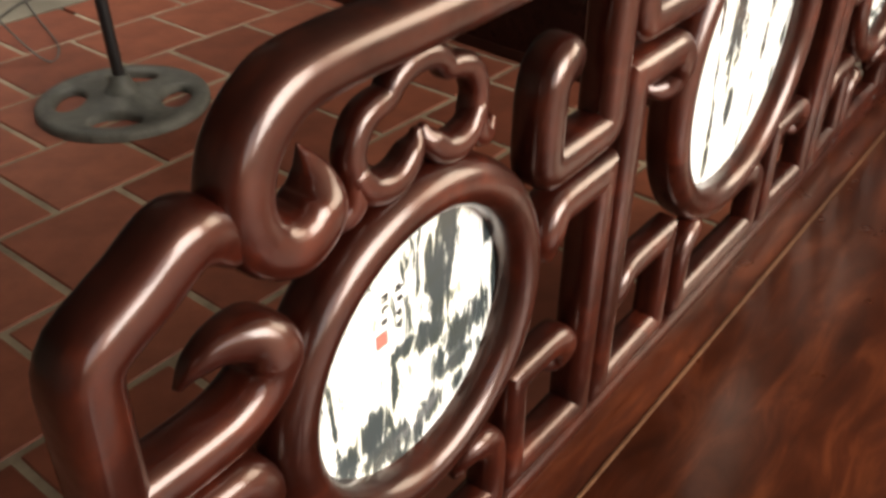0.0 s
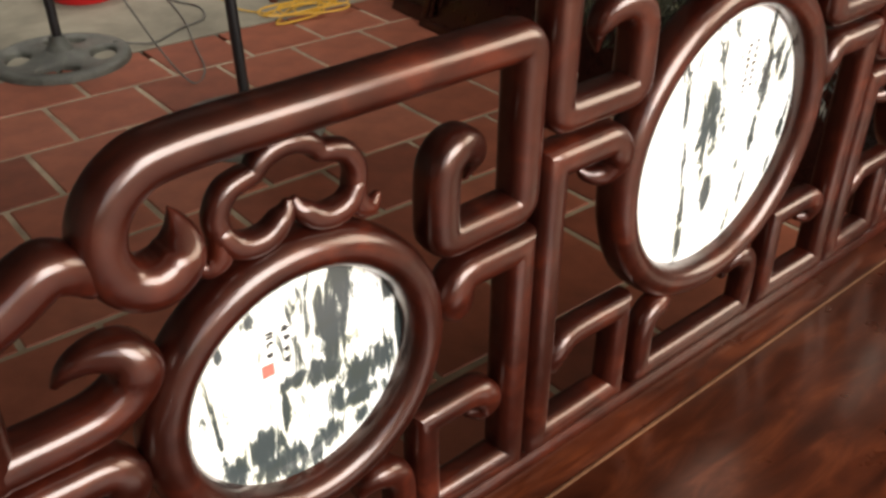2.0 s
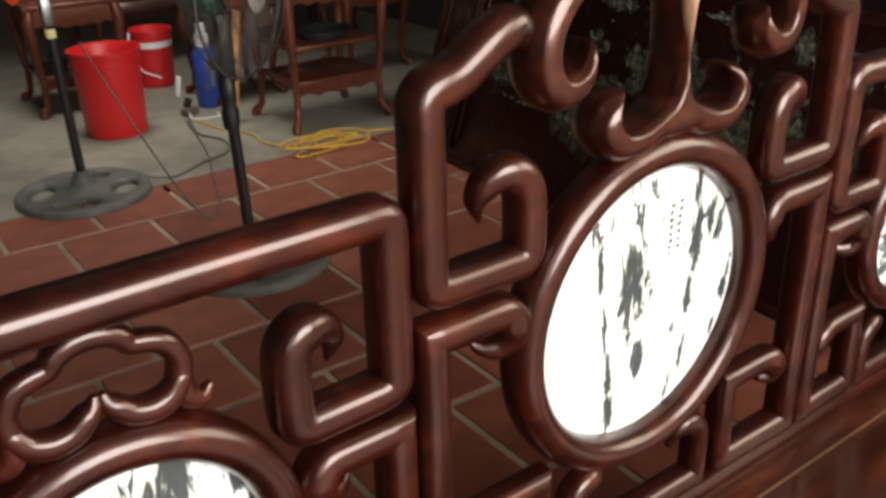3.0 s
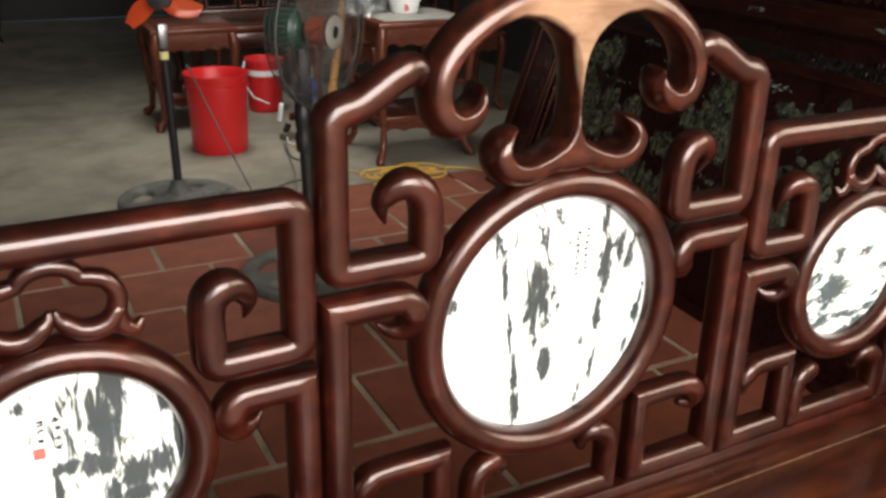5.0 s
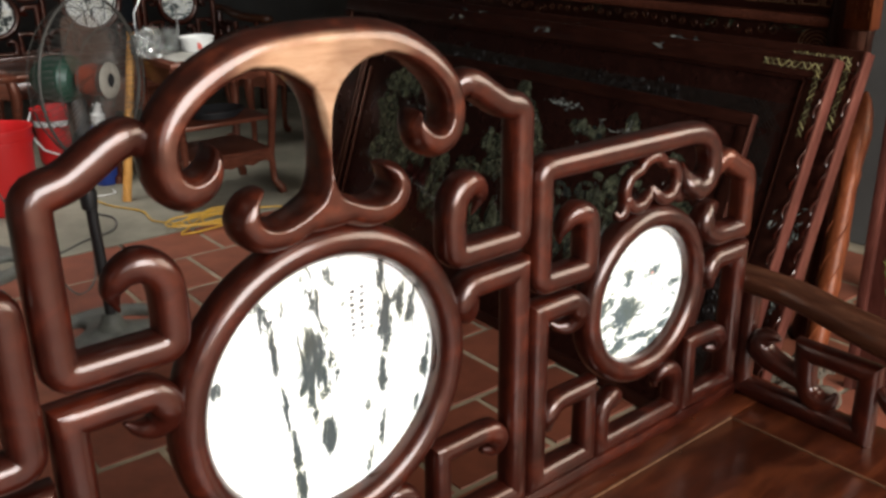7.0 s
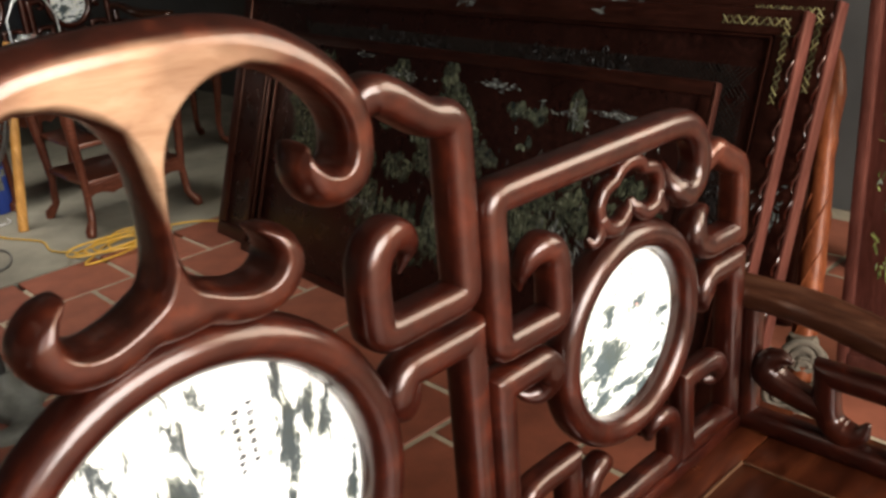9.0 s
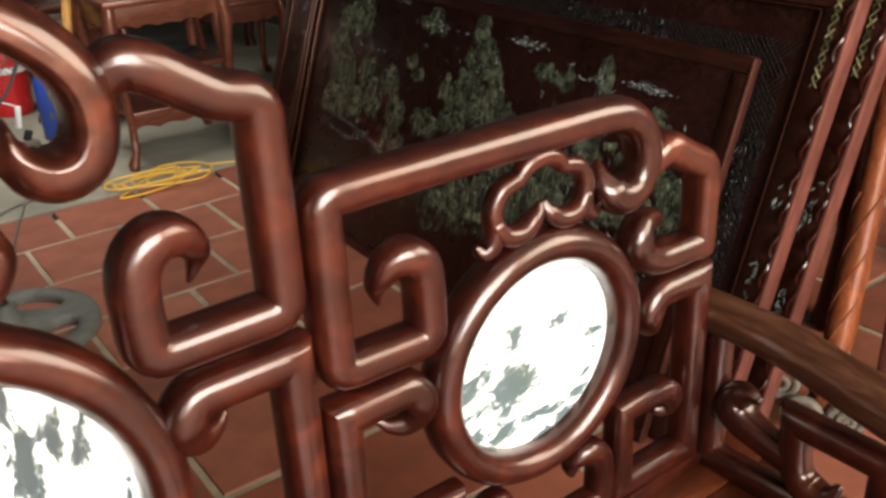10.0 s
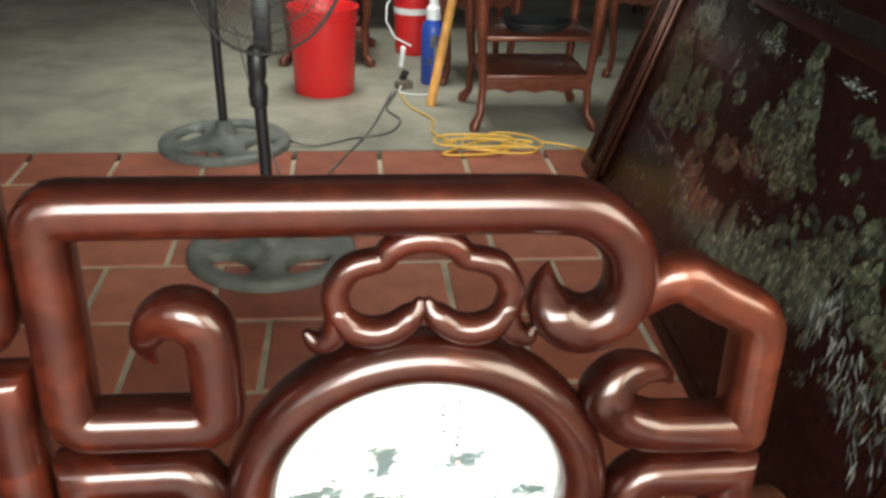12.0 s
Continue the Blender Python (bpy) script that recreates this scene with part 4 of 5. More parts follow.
part("collar", lathe([(0.016, -0.05), (0.022, -0.045), (0.026, 0.0), (0.020, 0.02), (0.024, 0.04), (0.024, 0.10), (0.016, 0.11)], 20, (-0.012, 0.008, 0.47)), M_BLACK, fan)
part("neck", box((0.045, 0.06, 0.20), (0.004, 0.040, 0.645), 0.012), M_BLACK, fan)
_m = cage(fan, (0.038, -0.030, 0.796), 36, 0.226, 84)
blades(fan, _m, 0.19, M_BLADE_HAZE, 3, "fan blade, see-through for the haze of spinning", 1.0, M_HUB)
motor(fan, _m @ Matrix.Translation((0, 0.02, 0)), M_MOTOR)

# fan without a cage, on the cement floor
fan = thing("pedestal_fan", pose(0.125, 2.81, 0) @ Matrix.Scale(1.055, 4), "black pedestal fan with bare orange blades and cast-iron foot", "fan")
fan_base(fan, 20)
part("pole", wire([(0, 0, 0.09), (-0.01, 0.0, 0.66)], 0.0165, 16), M_BLACK, fan)
part("sticker", lathe([(0.0172, 0), (0.0175, 0.0), (0.0175, 0.03), (0.0172, 0.03)], 20, (-0.009, 0, 0.56)), M_STICKER, fan, "yellowed paper sticker")
part("bracket", box((0.034, 0.038, 0.09), (-0.01, 0, 0.645), 0.006), M_STEEL, fan, "metal tilt bracket")
_m = Matrix.Translation((-0.02, -0.06, 0.79)) @ pose(0, 0, 0, 0, 0, -20)
blades(fan, _m, 0.16, M_FANBLADE, 3, "bare orange plastic blade", 0.5)
motor(fan, _m @ Matrix.Translation((0, 0.02, 0)))

# ---- buckets, can, stick ----
bucket = thing("bucket", pose(0.500, 3.53, 0) @ Matrix.Scale(1.05, 4), "red plastic bucket standing on the cement floor", "bucket")
body = part("body", lathe([(0.002, 0.0), (0.124, 0.0), (0.128, 0.006), (0.138, 0.30), (0.147, 0.302), (0.147, 0.318), (0.141, 0.322), (0.143, 0.352), (0.150, 0.354), (0.150, 0.364), (0.143, 0.364), (0.136, 0.35), (0.124, 0.012), (0.002, 0.012)], 44), M_RED, bucket)
part("handle", wire([(0.150 * math.cos(a), 0.150 * math.sin(a), 0.315 - 0.10 * max(0, math.sin(a))) for a in (math.pi * k / 20 for k in range(21))], 0.0025, 6), M_STEEL, body)
pail = thing("small_bucket", pose(0.965, 4.24, 0) @ Matrix.Scale(1.06, 4), "small red plastic pail with a white band and handle", "bucket")
body = part("body", lathe([(0.002, 0.0), (0.082, 0.0), (0.085, 0.006), (0.102, 0.27), (0.107, 0.272), (0.107, 0.285), (0.100, 0.285), (0.09, 0.02), (0.002, 0.02)], 32), M_RED, pail)
part("band", lathe([(0.0965, 0.0), (0.0992, 0.0), (0.1015, 0.03), (0.0985, 0.03)], 32, (0, 0, 0.20)), M_WHITE, body, "white band")
part("handle", wire([(-0.105, 0, 0.275), (-0.135, -0.05, 0.24), (-0.14, -0.09, 0.17), (-0.10, -0.12, 0.10), (-0.02, -0.125, 0.06)], 0.004, 8), M_WHITE, pail)
can = thing("spray_bottle", pose(1.005, 3.655, 0) @ Matrix.Scale(1.05, 4), "blue and white bottle with a white cap", "bottle")
body = part("body", lathe([(0.002, 0.0), (0.050, 0.0), (0.054, 0.006), (0.054, 0.235), (0.047, 0.262), (0.030, 0.282), (0.026, 0.29), (0.002, 0.29)], 32), M_BLUE, can)
part("cap", lathe([(0.002, 0.0), (0.032, 0.0), (0.032, 0.05), (0.020, 0.062), (0.020, 0.098), (0.016, 0.102), (0.002, 0.102)], 24, (0, 0, 0.282)), M_WHITE, can)
_b = bmesh.new()
for k, (a, z, h, w) in enumerate(((-1.9, 0.17, 0.05, 0.5), (-1.6, 0.10, 0.07, 0.4), (-1.2, 0.16, 0.03, 0.5), (-1.45, 0.20, 0.02, 0.7), (-2.1, 0.09, 0.03, 0.3))):
    rows = [[_b.verts.new((0.0546 * math.cos(a + w * i / 6), 0.0546 * math.sin(a + w * i / 6), z + dz)) for i in range(7)] for dz in (0, h)]
    for i in range(6):
        _b.faces.new((rows[0][i], rows[0][i + 1], rows[1][i + 1], rows[1][i]))
part("print", _b, M_PEARL_W, body, "pale printed shapes")
stick = part("wooden_stick", wire([(0.957, 3.282, 0.0), (1.031, 3.324, 0.37), (1.110, 3.361, 0.76)], [0.021, 0.020, 0.019], 14), M_BAMBOO)
tagged(stick, "yellow wooden stick leaning beside a small table", "stick")


# ---- small tables ----
def cabriole(x, y, sx, sy, h, w=0.024):
    pts = [(x, y, h), (x + sx * 0.010, y + sy * 0.010, h * 0.86), (x + sx * 0.002, y + sy * 0.002, h * 0.6), (x - sx * 0.012, y - sy * 0.012, h * 0.28), (x - sx * 0.006, y - sy * 0.006, h * 0.10), (x + sx * 0.018, y + sy * 0.018, 0.022), (x + sx * 0.022, y + sy * 0.022, 0.0)]
    return wire(pts, [w, w * 1.15, w * 0.85, w * 0.66, w * 0.68, w * 0.95, w * 0.75], 12)


def apron(length, h, thick, scallops):
    n = 48
    top = [(-length / 2 + length * k / n, h) for k in range(n + 1)]
    low = [(-length / 2 + length * k / n, 0.018 * abs(math.sin(math.pi * scallops * k / n)) * (0.4 + 0.6 * abs(2 * k / n - 1))) for k in range(n, -1, -1)]
    return slab(top + low, thick, 0.003, False)


def side_table(name, m, wx, wy, h, shelves, material, top_mat, label):
    t = thing(name, m, label, "table")
    top = part("top", box((wx + 0.05, wy + 0.05, 0.028), (0, 0, h - 0.014), 0.006), material, t)
    part("top_inset", box((wx - 0.03, wy - 0.03, 0.006), (0, 0, h + 0.002), 0.001), top_mat, top, "dusty inset top")
    for sx in (-1, 1):
        for sy in (-1, 1):
            part("leg", cabriole(sx * wx / 2, sy * wy / 2, sx, sy, h - 0.028), material, t)
    for sy in (-1, 1):
        a = part("apron", apron(wx - 0.02, 0.085, 0.018, 5), material, t)
        a.location = (0, sy * (wy / 2), h - 0.113)
        a = part("apron", apron(wy - 0.02, 0.085, 0.018, 5), material, t)
        a.location, a.rotation_euler = (sy * (wx / 2), 0, h - 0.113), (0, 0, radians(90))
    for z in shelves:
        shelf = part("shelf", box((wx - 0.01, wy - 0.01, 0.02), (0, 0, z), 0.004), material, t)
        if z > 0.3:
            continue
        a = part("shelf_apron", apron(wx - 0.02, 0.05, 0.014, 4), material, shelf)
        a.location = (0, -wy / 2 + 0.006, z - 0.058)
    return t


side_table("side_table", pose(1.347, 3.137, 0, 0, 0, -1), 0.45, 0.375, 0.665, (0.212, 0.366), M_BROWN, M_DUSTY_TOP, "tall brown wooden side table with two shelves and curved legs")
side_table("low_table", pose(0.524, 4.16, 0, 0, 0, -3) @ Matrix.Scale(1.06, 4), 0.37, 0.36, 0.50, (0.17,), M_BROWN, M_BROWN, "low brown wooden table with a plain top and curved legs")
for k, (x, y, w) in enumerate(((1.112, 3.79, 0.42), (1.97, 3.88, 0.44))):
    side_table("stool", pose(x + 0.1, y, 0, 0, 0, 4 - 9 * k), w - 0.1, 0.30, 0.46, (), M_BROWN, M_BROWN, "brown wooden stool with curved legs on the cement floor")

tub = thing("white_tub", pose(1.350, 3.20, 0.670), "white plastic tub with a red mark on a side table", "tub")
body = part("body", lathe([(0.002, 0), (0.062, 0), (0.066, 0.004), (0.075, 0.055), (0.080, 0.057), (0.080, 0.066), (0.074, 0.066), (0.064, 0.008), (0.002, 0.008)], 32), M_WHITE, tub)
part("mark", box((0.022, 0.002, 0.03), (-0.02, -0.0695, 0.03), 0), M_SEAL, body, "red printed mark")
rack = thing("glass_rack", pose(1.20, 3.28, 0.670), "wire rack with a hoop handle on a side table", "glass rack")
part("rack", wire([(-0.10, 0, 0.004), (-0.10, 0, 0.18), (-0.06, 0, 0.25), (0, 0, 0.275), (0.06, 0, 0.25), (0.10, 0, 0.18), (0.10, 0, 0.004)], 0.004, 8), M_STEEL, rack)
part("rack_ring", wire([(0.11 * math.cos(2 * math.pi * k / 32), 0.09 * math.sin(2 * math.pi * k / 32), 0.006) for k in range(32)], 0.004, 6, True), M_STEEL, rack)
glass_me = mesh_of("glass", lathe([(0.002, 0.0), (0.026, 0.0), (0.033, 0.100), (0.0315, 0.100), (0.0245, 0.006), (0.002, 0.006)], 20))
glass_me.materials.append(M_GLASS)
for k in range(5):
    a = 2 * math.pi * k / 5 + 0.4
    ob = new("drinking_glass", glass_me)
    ob.location = (1.20 + 0.068 * math.cos(a), 3.28 + 0.056 * math.sin(a), 0.6702)
    tagged(ob, "clear drinking glass standing in a wire rack", "glass", "glasses in the rack")
bag = bmesh.new()
bmesh.ops.create_icosphere(bag, subdivisions=4, radius=0.07)
for v in bag.verts:
    v.co *= 1 + 0.30 * noise.fractal(v.co * 26, 0.6, 2.0, 4)
    v.co.z = max(-0.055, v.co.z) + 0.055
bag = part("plastic_bag", bag, M_GLASS)
bag.location = (1.105, 3.17, 0.670)
tagged(bag, "crumpled clear plastic bag on a side table", "plastic bag")

# ---- cables ----
_b = bmesh.new()
rnd = random.Random(4)
loops = []
for k in range(6):
    cx, cy, rx, ry, tw = 1.13 + rnd.uniform(-0.07, 0.06), 2.75 + rnd.uniform(-0.05, 0.05), rnd.uniform(0.11, 0.19), rnd.uniform(0.06, 0.13), rnd.gauss(0.10, 0.30)
    for i in range(7):
        a = 2 * math.pi * i / 7 + 0.5
        x, y = rx * rnd.uniform(0.75, 1.2) * math.cos(a), ry * rnd.uniform(0.6, 1.3) * math.sin(a)
        loops.append((cx + x * math.cos(tw) - y * math.sin(tw), cy + x * math.sin(tw) + y * math.cos(tw), 0.005 + 0.005 * k + rnd.uniform(0, 0.006)))
wire([tuple(p) for p in spline(loops, 5)], 0.0042, 6, False, _b)
wire([tuple(p) for p in spline([(1.330, 2.779, 0.008), (1.455, 2.714, 0.006), (1.540, 2.586, 0.006), (1.601, 2.607, 0.006)], 8)], 0.0042, 6, bm=_b)
wire([tuple(p) for p in spline([(1.002, 2.760, 0.012), (0.926, 2.909, 0.006), (0.943, 3.068, 0.006), (0.867, 3.249, 0.006), (0.836, 3.441, 0.006)], 8)], 0.0035, 6, bm=_b)
tagged(part("extension_cable", _b, M_CABLE), "loose coil of yellow cable on the floor", "cable")
_b = wire([tuple(p) for p in spline([(0.322, 2.807, 0.03), (0.457, 2.764, 0.006), (0.609, 2.848, 0.006), (0.751, 2.910, 0.006), (0.809, 3.069, 0.006), (0.764, 3.229, 0.006), (0.820, 3.473, 0.012)], 8)], 0.0045, 6)
wire([tuple(p) for p in spline([(0.180, 2.724, 0.58), (0.246, 2.543, 0.35), (0.332, 2.383, 0.10), (0.386, 2.297, 0.006), (0.476, 2.382, 0.006), (0.573, 2.646, 0.006), (0.688, 2.975, 0.006), (0.800, 3.462, 0.012)], 8)], 0.0035, 6, bm=_b)
tagged(part("fan_cord", _b, M_CORD), "dark power cord lying across the cement floor", "cord")
plug = thing("socket_block", pose(0.862, 3.56, 0, 0, 0, 20), "dirty socket block with plugs on the floor", "socket")
part("block", box((0.075, 0.05, 0.035), (0, 0, 0.0175), 0.006), M_ROPE, plug)
part("plug", box((0.03, 0.025, 0.05), (0.01, 0.02, 0.055), 0.006, pose(0, 0, 0, 12, 20, 0)), M_BLACK, plug)
part("plug", box((0.02, 0.02, 0.10), (0.035, 0.10, 0.12), 0.004, pose(0, 0, 0, 10, 4, 0)), M_WHITE, plug)
_b = wire([tuple(p) for p in spline([(-0.02, -0.02, 0.02), (-0.05, -0.07, 0.006), (-0.01, -0.13, 0.006), (0.05, -0.15, 0.006), (0.08, -0.10, 0.006)], 8)], 0.003, 6)
part("wire_end", _b, M_WHITE, plug)
_b = bmesh.new()
for k in range(5):
    wire([(1.36 + (0.11 + 0.008 * k) * math.cos(2 * math.pi * i / 30), 3.10 + (0.085 + 0.006 * k) * math.sin(2 * math.pi * i / 30), 0.3805 + 0.007 * k) for i in range(30)], 0.0045, 6, True, _b)
tagged(part("black_cable_coil", _b, M_BLACK), "coil of black cable lying on a shelf", "cable")

# ---- stacked inlaid panels leaning against the altar table ----
LEAN = math.atan(0.33)
EX = Vector((0.064, 1.0, 0)).normalized()
EZ = Vector((math.sin(LEAN), 0, math.cos(LEAN)))
EZ = (EZ - EX * EZ.dot(EX)).normalized()
EY = EZ.cross(EX)


def panel_pose(y, gap):
    """Right-hand lower front corner of a leaning panel at that y, standing gap metres behind the first one."""
    m = Matrix((EX, EY, EZ)).transposed().to_4x4()
    m.translation = Vector((1.243 + 0.064 * y + gap, y, 0.0))
    return m


def shards(specs, seed, depth=0.0012):
    """Inlay chips. specs: (u, v, width, height, count, size, lean, kind)."""
    bm = bmesh.new()
    rnd = random.Random(seed)
    for u, v, w, h, count, size, lean, kind in specs:
        for _ in range(count):
            if kind == "pine":
                q = rnd.random() ** 0.6
                a, b = u + rnd.uniform(-1, 1) * w * q * 0.5, v + h * (1 - q)
            elif kind == "blob":
                t, q = rnd.uniform(0, 2 * math.pi), rnd.random() ** 0.5
                a, b = u + w * 0.5 * q * math.cos(t), v + h * 0.5 * q * math.sin(t)
            else:
                a, b = u + rnd.uniform(-0.5, 0.5) * w, v + rnd.random() * h
            if noise.noise(Vector((a * 19, b * 15, seed))) < (-0.20 if kind == "pine" else -0.02):
                continue
            ang = lean + rnd.gauss(0, 0.45)
            ln, wd = size * rnd.uniform(0.5, 1.6), size * rnd.uniform(0.14, 0.38)
            c, s = math.cos(ang), math.sin(ang)
            quad = ((0, -ln), (wd, -ln * 0.2 * rnd.random()), (wd * 0.3, ln), (-wd, ln * 0.25 * rnd.random()))
            bm.faces.new([bm.verts.new((a + x * c - y * s, depth + rnd.uniform(0, 0.0005), b + x * s + y * c)) for x, y in quad])
    for f in bm.faces:
        f.normal_update()
        if f.normal.y < 0:
            f.normal_flip()
    return bm


def frame_bars(panel, L, H, w, t, material, proud=0.008):
    for u, v, a, b in ((L / 2, w / 2, L, w), (L / 2, H - w / 2, L, w), (w / 2, H / 2, w, H - 2 * w), (L - w / 2, H / 2, w, H - 2 * w)):
        part("frame_bar", box((a, t, b), (u, proud - t / 2, v), 0.004), material, panel)


def rope_edge(panel, L, H, u, v0, v1, r=0.0042):
    """Twisted edge of pale chips along an upright frame bar."""
    turns = (v1 - v0) / 0.062
    pts = [(u + r * math.cos(2 * math.pi * turns * k / 320), 0.008 + r * math.sin(2 * math.pi * turns * k / 320), v0 + (v1 - v0) * k / 320) for k in range(321)]
    bm = wire(pts, r * 0.75, 6)
    part("twisted_edge", bm, M_ROSE, panel, "twisted rope edge carved in the frame")


P1 = thing("lacquer_painting", panel_pose(0.430, 0.0), "dark lacquered panel with a mother-of-pearl landscape, leaning in a stack", "painting", "stacked lacquer paintings")
L1, H1 = 1.865, 0.826
board = part("board", box((L1 - 0.02, 0.012, H1 - 0.02), (L1 / 2, -0.006, H1 / 2), 0.002), M_PANEL, P1)
frame_bars(P1, L1, H1, 0.034, 0.024, M_DARK, 0.004)
part("end_strip", box((0.008, 0.022, H1 - 0.004), (-0.004, -0.006, H1 / 2), 0.004), M_STRIP, P1, "reddish worn edge strip")
part("inner_bead", box((0.006, 0.012, H1 - 0.20), (L1 - 0.111, 0.008, H1 / 2), 0.002), M_DARK, P1)
for _u in (0.045, 0.070):
    part("bead", box((0.008, 0.014, H1 - 0.10), (L1 - _u, 0.008, H1 / 2), 0.003), M_DARK, P1)


def strand(bm, rnd, u, v, length, width, ang, depth):
    """One thin sliver of shell that hangs from a point, leaning by ang."""
    c, q = math.cos(ang), math.sin(ang)
    quad = ((0.0, 0.0), (width, -length * rnd.uniform(0.25, 0.5)), (width * rnd.uniform(-0.2, 0.3), -length), (-width * 0.8, -length * rnd.uniform(0.3, 0.6)))
    f = bm.faces.new([bm.verts.new((u + x * c - y * q, depth + rnd.uniform(0, 0.0004), v + x * q + y * c)) for x, y in quad])
    f.normal_update()
    if f.normal.y < 0:
        f.normal_flip()


def plate(bm, rnd, u, v, w, h, depth=0.0008):
    """One cut piece of shell: a rounded top and a fringed lower edge."""
    pts = []
    for k in range(7):
        a = math.pi * k / 6
        pts.append((u + 0.5 * w * math.cos(a) * rnd.uniform(0.85, 1.1), v + 0.45 * h * math.sin(a) * rnd.uniform(0.35, 1.35)))
    teeth = rnd.randrange(3, 6)
    for k in range(2 * teeth - 1):
        q = -0.5 + (k + 1) / (2 * teeth)
        pts.append((u + q * w, v - h * (rnd.uniform(0.25, 0.60) if k % 2 == 0 else rnd.uniform(0.02, 0.15))))
    y = depth + rnd.uniform(0, 0.0003)
    f = bm.faces.new([bm.verts.new((a, y, b)) for a, b in pts])
    f.normal_update()
    if f.normal.y < 0:
        f.normal_flip()


def tuft(bm, rnd, u, v, w, h, n, depth=0.0012):
    """A pad of foliage: cut plates under short slivers, with a fringe that hangs from it."""
    for _ in range(int(w * h * 2600) + 1):
        q = rnd.uniform(-1, 1)
        plate(bm, rnd, u + q * w * 0.42, v + h * rnd.uniform(-0.35, 0.40) * math.sqrt(max(0.05, 1 - q * q)), rnd.uniform(0.018, 0.036), rnd.uniform(0.018, 0.045))
    for _ in range(n // 3):
        q = rnd.uniform(-1, 1)
        rise = h * 0.45 * math.sqrt(max(0.0, 1 - q * q))
        if rnd.random() < 0.55:
            strand(bm, rnd, u + q * w / 2, v + rise * rnd.uniform(0.0, 1.0), h * rnd.uniform(0.10, 0.26), rnd.uniform(0.0012, 0.0030), q * 0.7 + rnd.gauss(0, 0.30), depth)
        else:
            strand(bm, rnd, u + q * w / 2, v + rise * rnd.uniform(0.0, 0.4), h * rnd.uniform(0.25, 0.62), rnd.uniform(0.0010, 0.0024), rnd.gauss(0, 0.07), depth)


def spruce(bm, rnd, apex, left, right, n, pads):
    """A tree of tiered pads inside a triangle of three (u, v) corners."""
    ax, av = apex
    for k in range(pads):
        q = ((k + 0.5) / pads) ** 0.75
        e0 = (ax + (left[0] - ax) * q, av + (left[1] - av) * q)
        e1 = (ax + (right[0] - ax) * q, av + (right[1] - av) * q)
        p = rnd.random()
        tuft(bm, rnd, e0[0] + (e1[0] - e0[0]) * p, e0[1] + (e1[1] - e0[1]) * p, rnd.uniform(0.022, 0.042) * (0.55 + 0.6 * q), rnd.uniform(0.026, 0.044), n)


def twig(bm, rnd, path, n, spread, depth=0.0018):
    """A bare branch: slivers laid along a line, with side shoots."""
    for _ in range(n):
        k = rnd.randrange(len(path) - 1)
        t = rnd.random()
        (u0, v0), (u1, v1) = path[k], path[k + 1]
        u, v = u0 + (u1 - u0) * t, v0 + (v1 - v0) * t
        along = math.atan2(u1 - u0, -(v1 - v0))
        side = rnd.random() < 0.35
        strand(bm, rnd, u, v, rnd.uniform(0.012, 0.024), rnd.uniform(0.0012, 0.0026), along + (rnd.choice((-1, 1)) * rnd.uniform(0.5, 1.2) if side else rnd.gauss(0, 0.12)), depth)
        if side and spread:
            strand(bm, rnd, u + rnd.gauss(0, spread), v + rnd.gauss(0, spread), 0.008, 0.0022, rnd.uniform(-1.5, 1.5), depth)


def cloud_strip(bm, rnd, u, v, w, h, n):
    """A small cloud of level slivers, thick in the middle."""
    for _ in range(n):
        q = rnd.gauss(0, 0.32)
        strand(bm, rnd, u + q * w, v + rnd.gauss(0, 0.22) * h * (1 - min(0.8, abs(q))), rnd.uniform(0.008, 0.020), rnd.uniform(0.0014, 0.0030), rnd.choice((-1, 1)) * (math.pi / 2 + rnd.gauss(0, 0.25)), 0.0020)


rnd = random.Random(11)
SHIFT = Matrix.Translation((-0.033, 0, 0))
bm = bmesh.new()
spruce(bm, rnd, (0.885, 0.795), (0.965, 0.50), (0.665, 0.54), 14, 92)
for u, v, w, h, n in ((1.55, 0.69, 0.22, 0.12, 230), (1.50, 0.735, 0.12, 0.08, 90), (1.62, 0.60, 0.14, 0.10, 120), (1.57, 0.53, 0.16, 0.16, 260), (1.42, 0.545, 0.09, 0.13, 120), (1.28, 0.535, 0.10, 0.14, 150), (1.36, 0.47, 0.10, 0.15, 150),
                      (1.50, 0.44, 0.18, 0.16, 240), (1.22, 0.455, 0.10, 0.14, 140), (1.62, 0.42, 0.10, 0.14, 120), (1.11, 0.735, 0.13, 0.06, 70), (1.10, 0.765, 0.05, 0.05, 34), (1.18, 0.62, 0.06, 0.05, 22), (1.14, 0.585, 0.05, 0.05, 18),
                      (0.97, 0.575, 0.10, 0.09, 110), (0.93, 0.50, 0.12, 0.10, 140), (0.77, 0.51, 0.14, 0.10, 160), (1.06, 0.46, 0.13, 0.10, 150), (0.60, 0.69, 0.09, 0.05, 22), (0.52, 0.685, 0.07, 0.05, 18), (0.406, 0.735, 0.035, 0.07, 34), (0.40, 0.69, 0.05, 0.06, 26),
                      (0.215, 0.655, 0.07, 0.06, 28), (0.48, 0.47, 0.13, 0.11, 170), (0.55, 0.42, 0.10, 0.12, 120), (0.40, 0.54, 0.09, 0.09, 80), (0.36, 0.47, 0.10, 0.10, 110), (0.21, 0.555, 0.08, 0.08, 90), (0.155, 0.525, 0.09, 0.09, 100), (0.12, 0.47, 0.08, 0.08, 70), (0.24, 0.45, 0.10, 0.10, 90)):
    tuft(bm, rnd, u, v, w, h, int(n * 1.6))
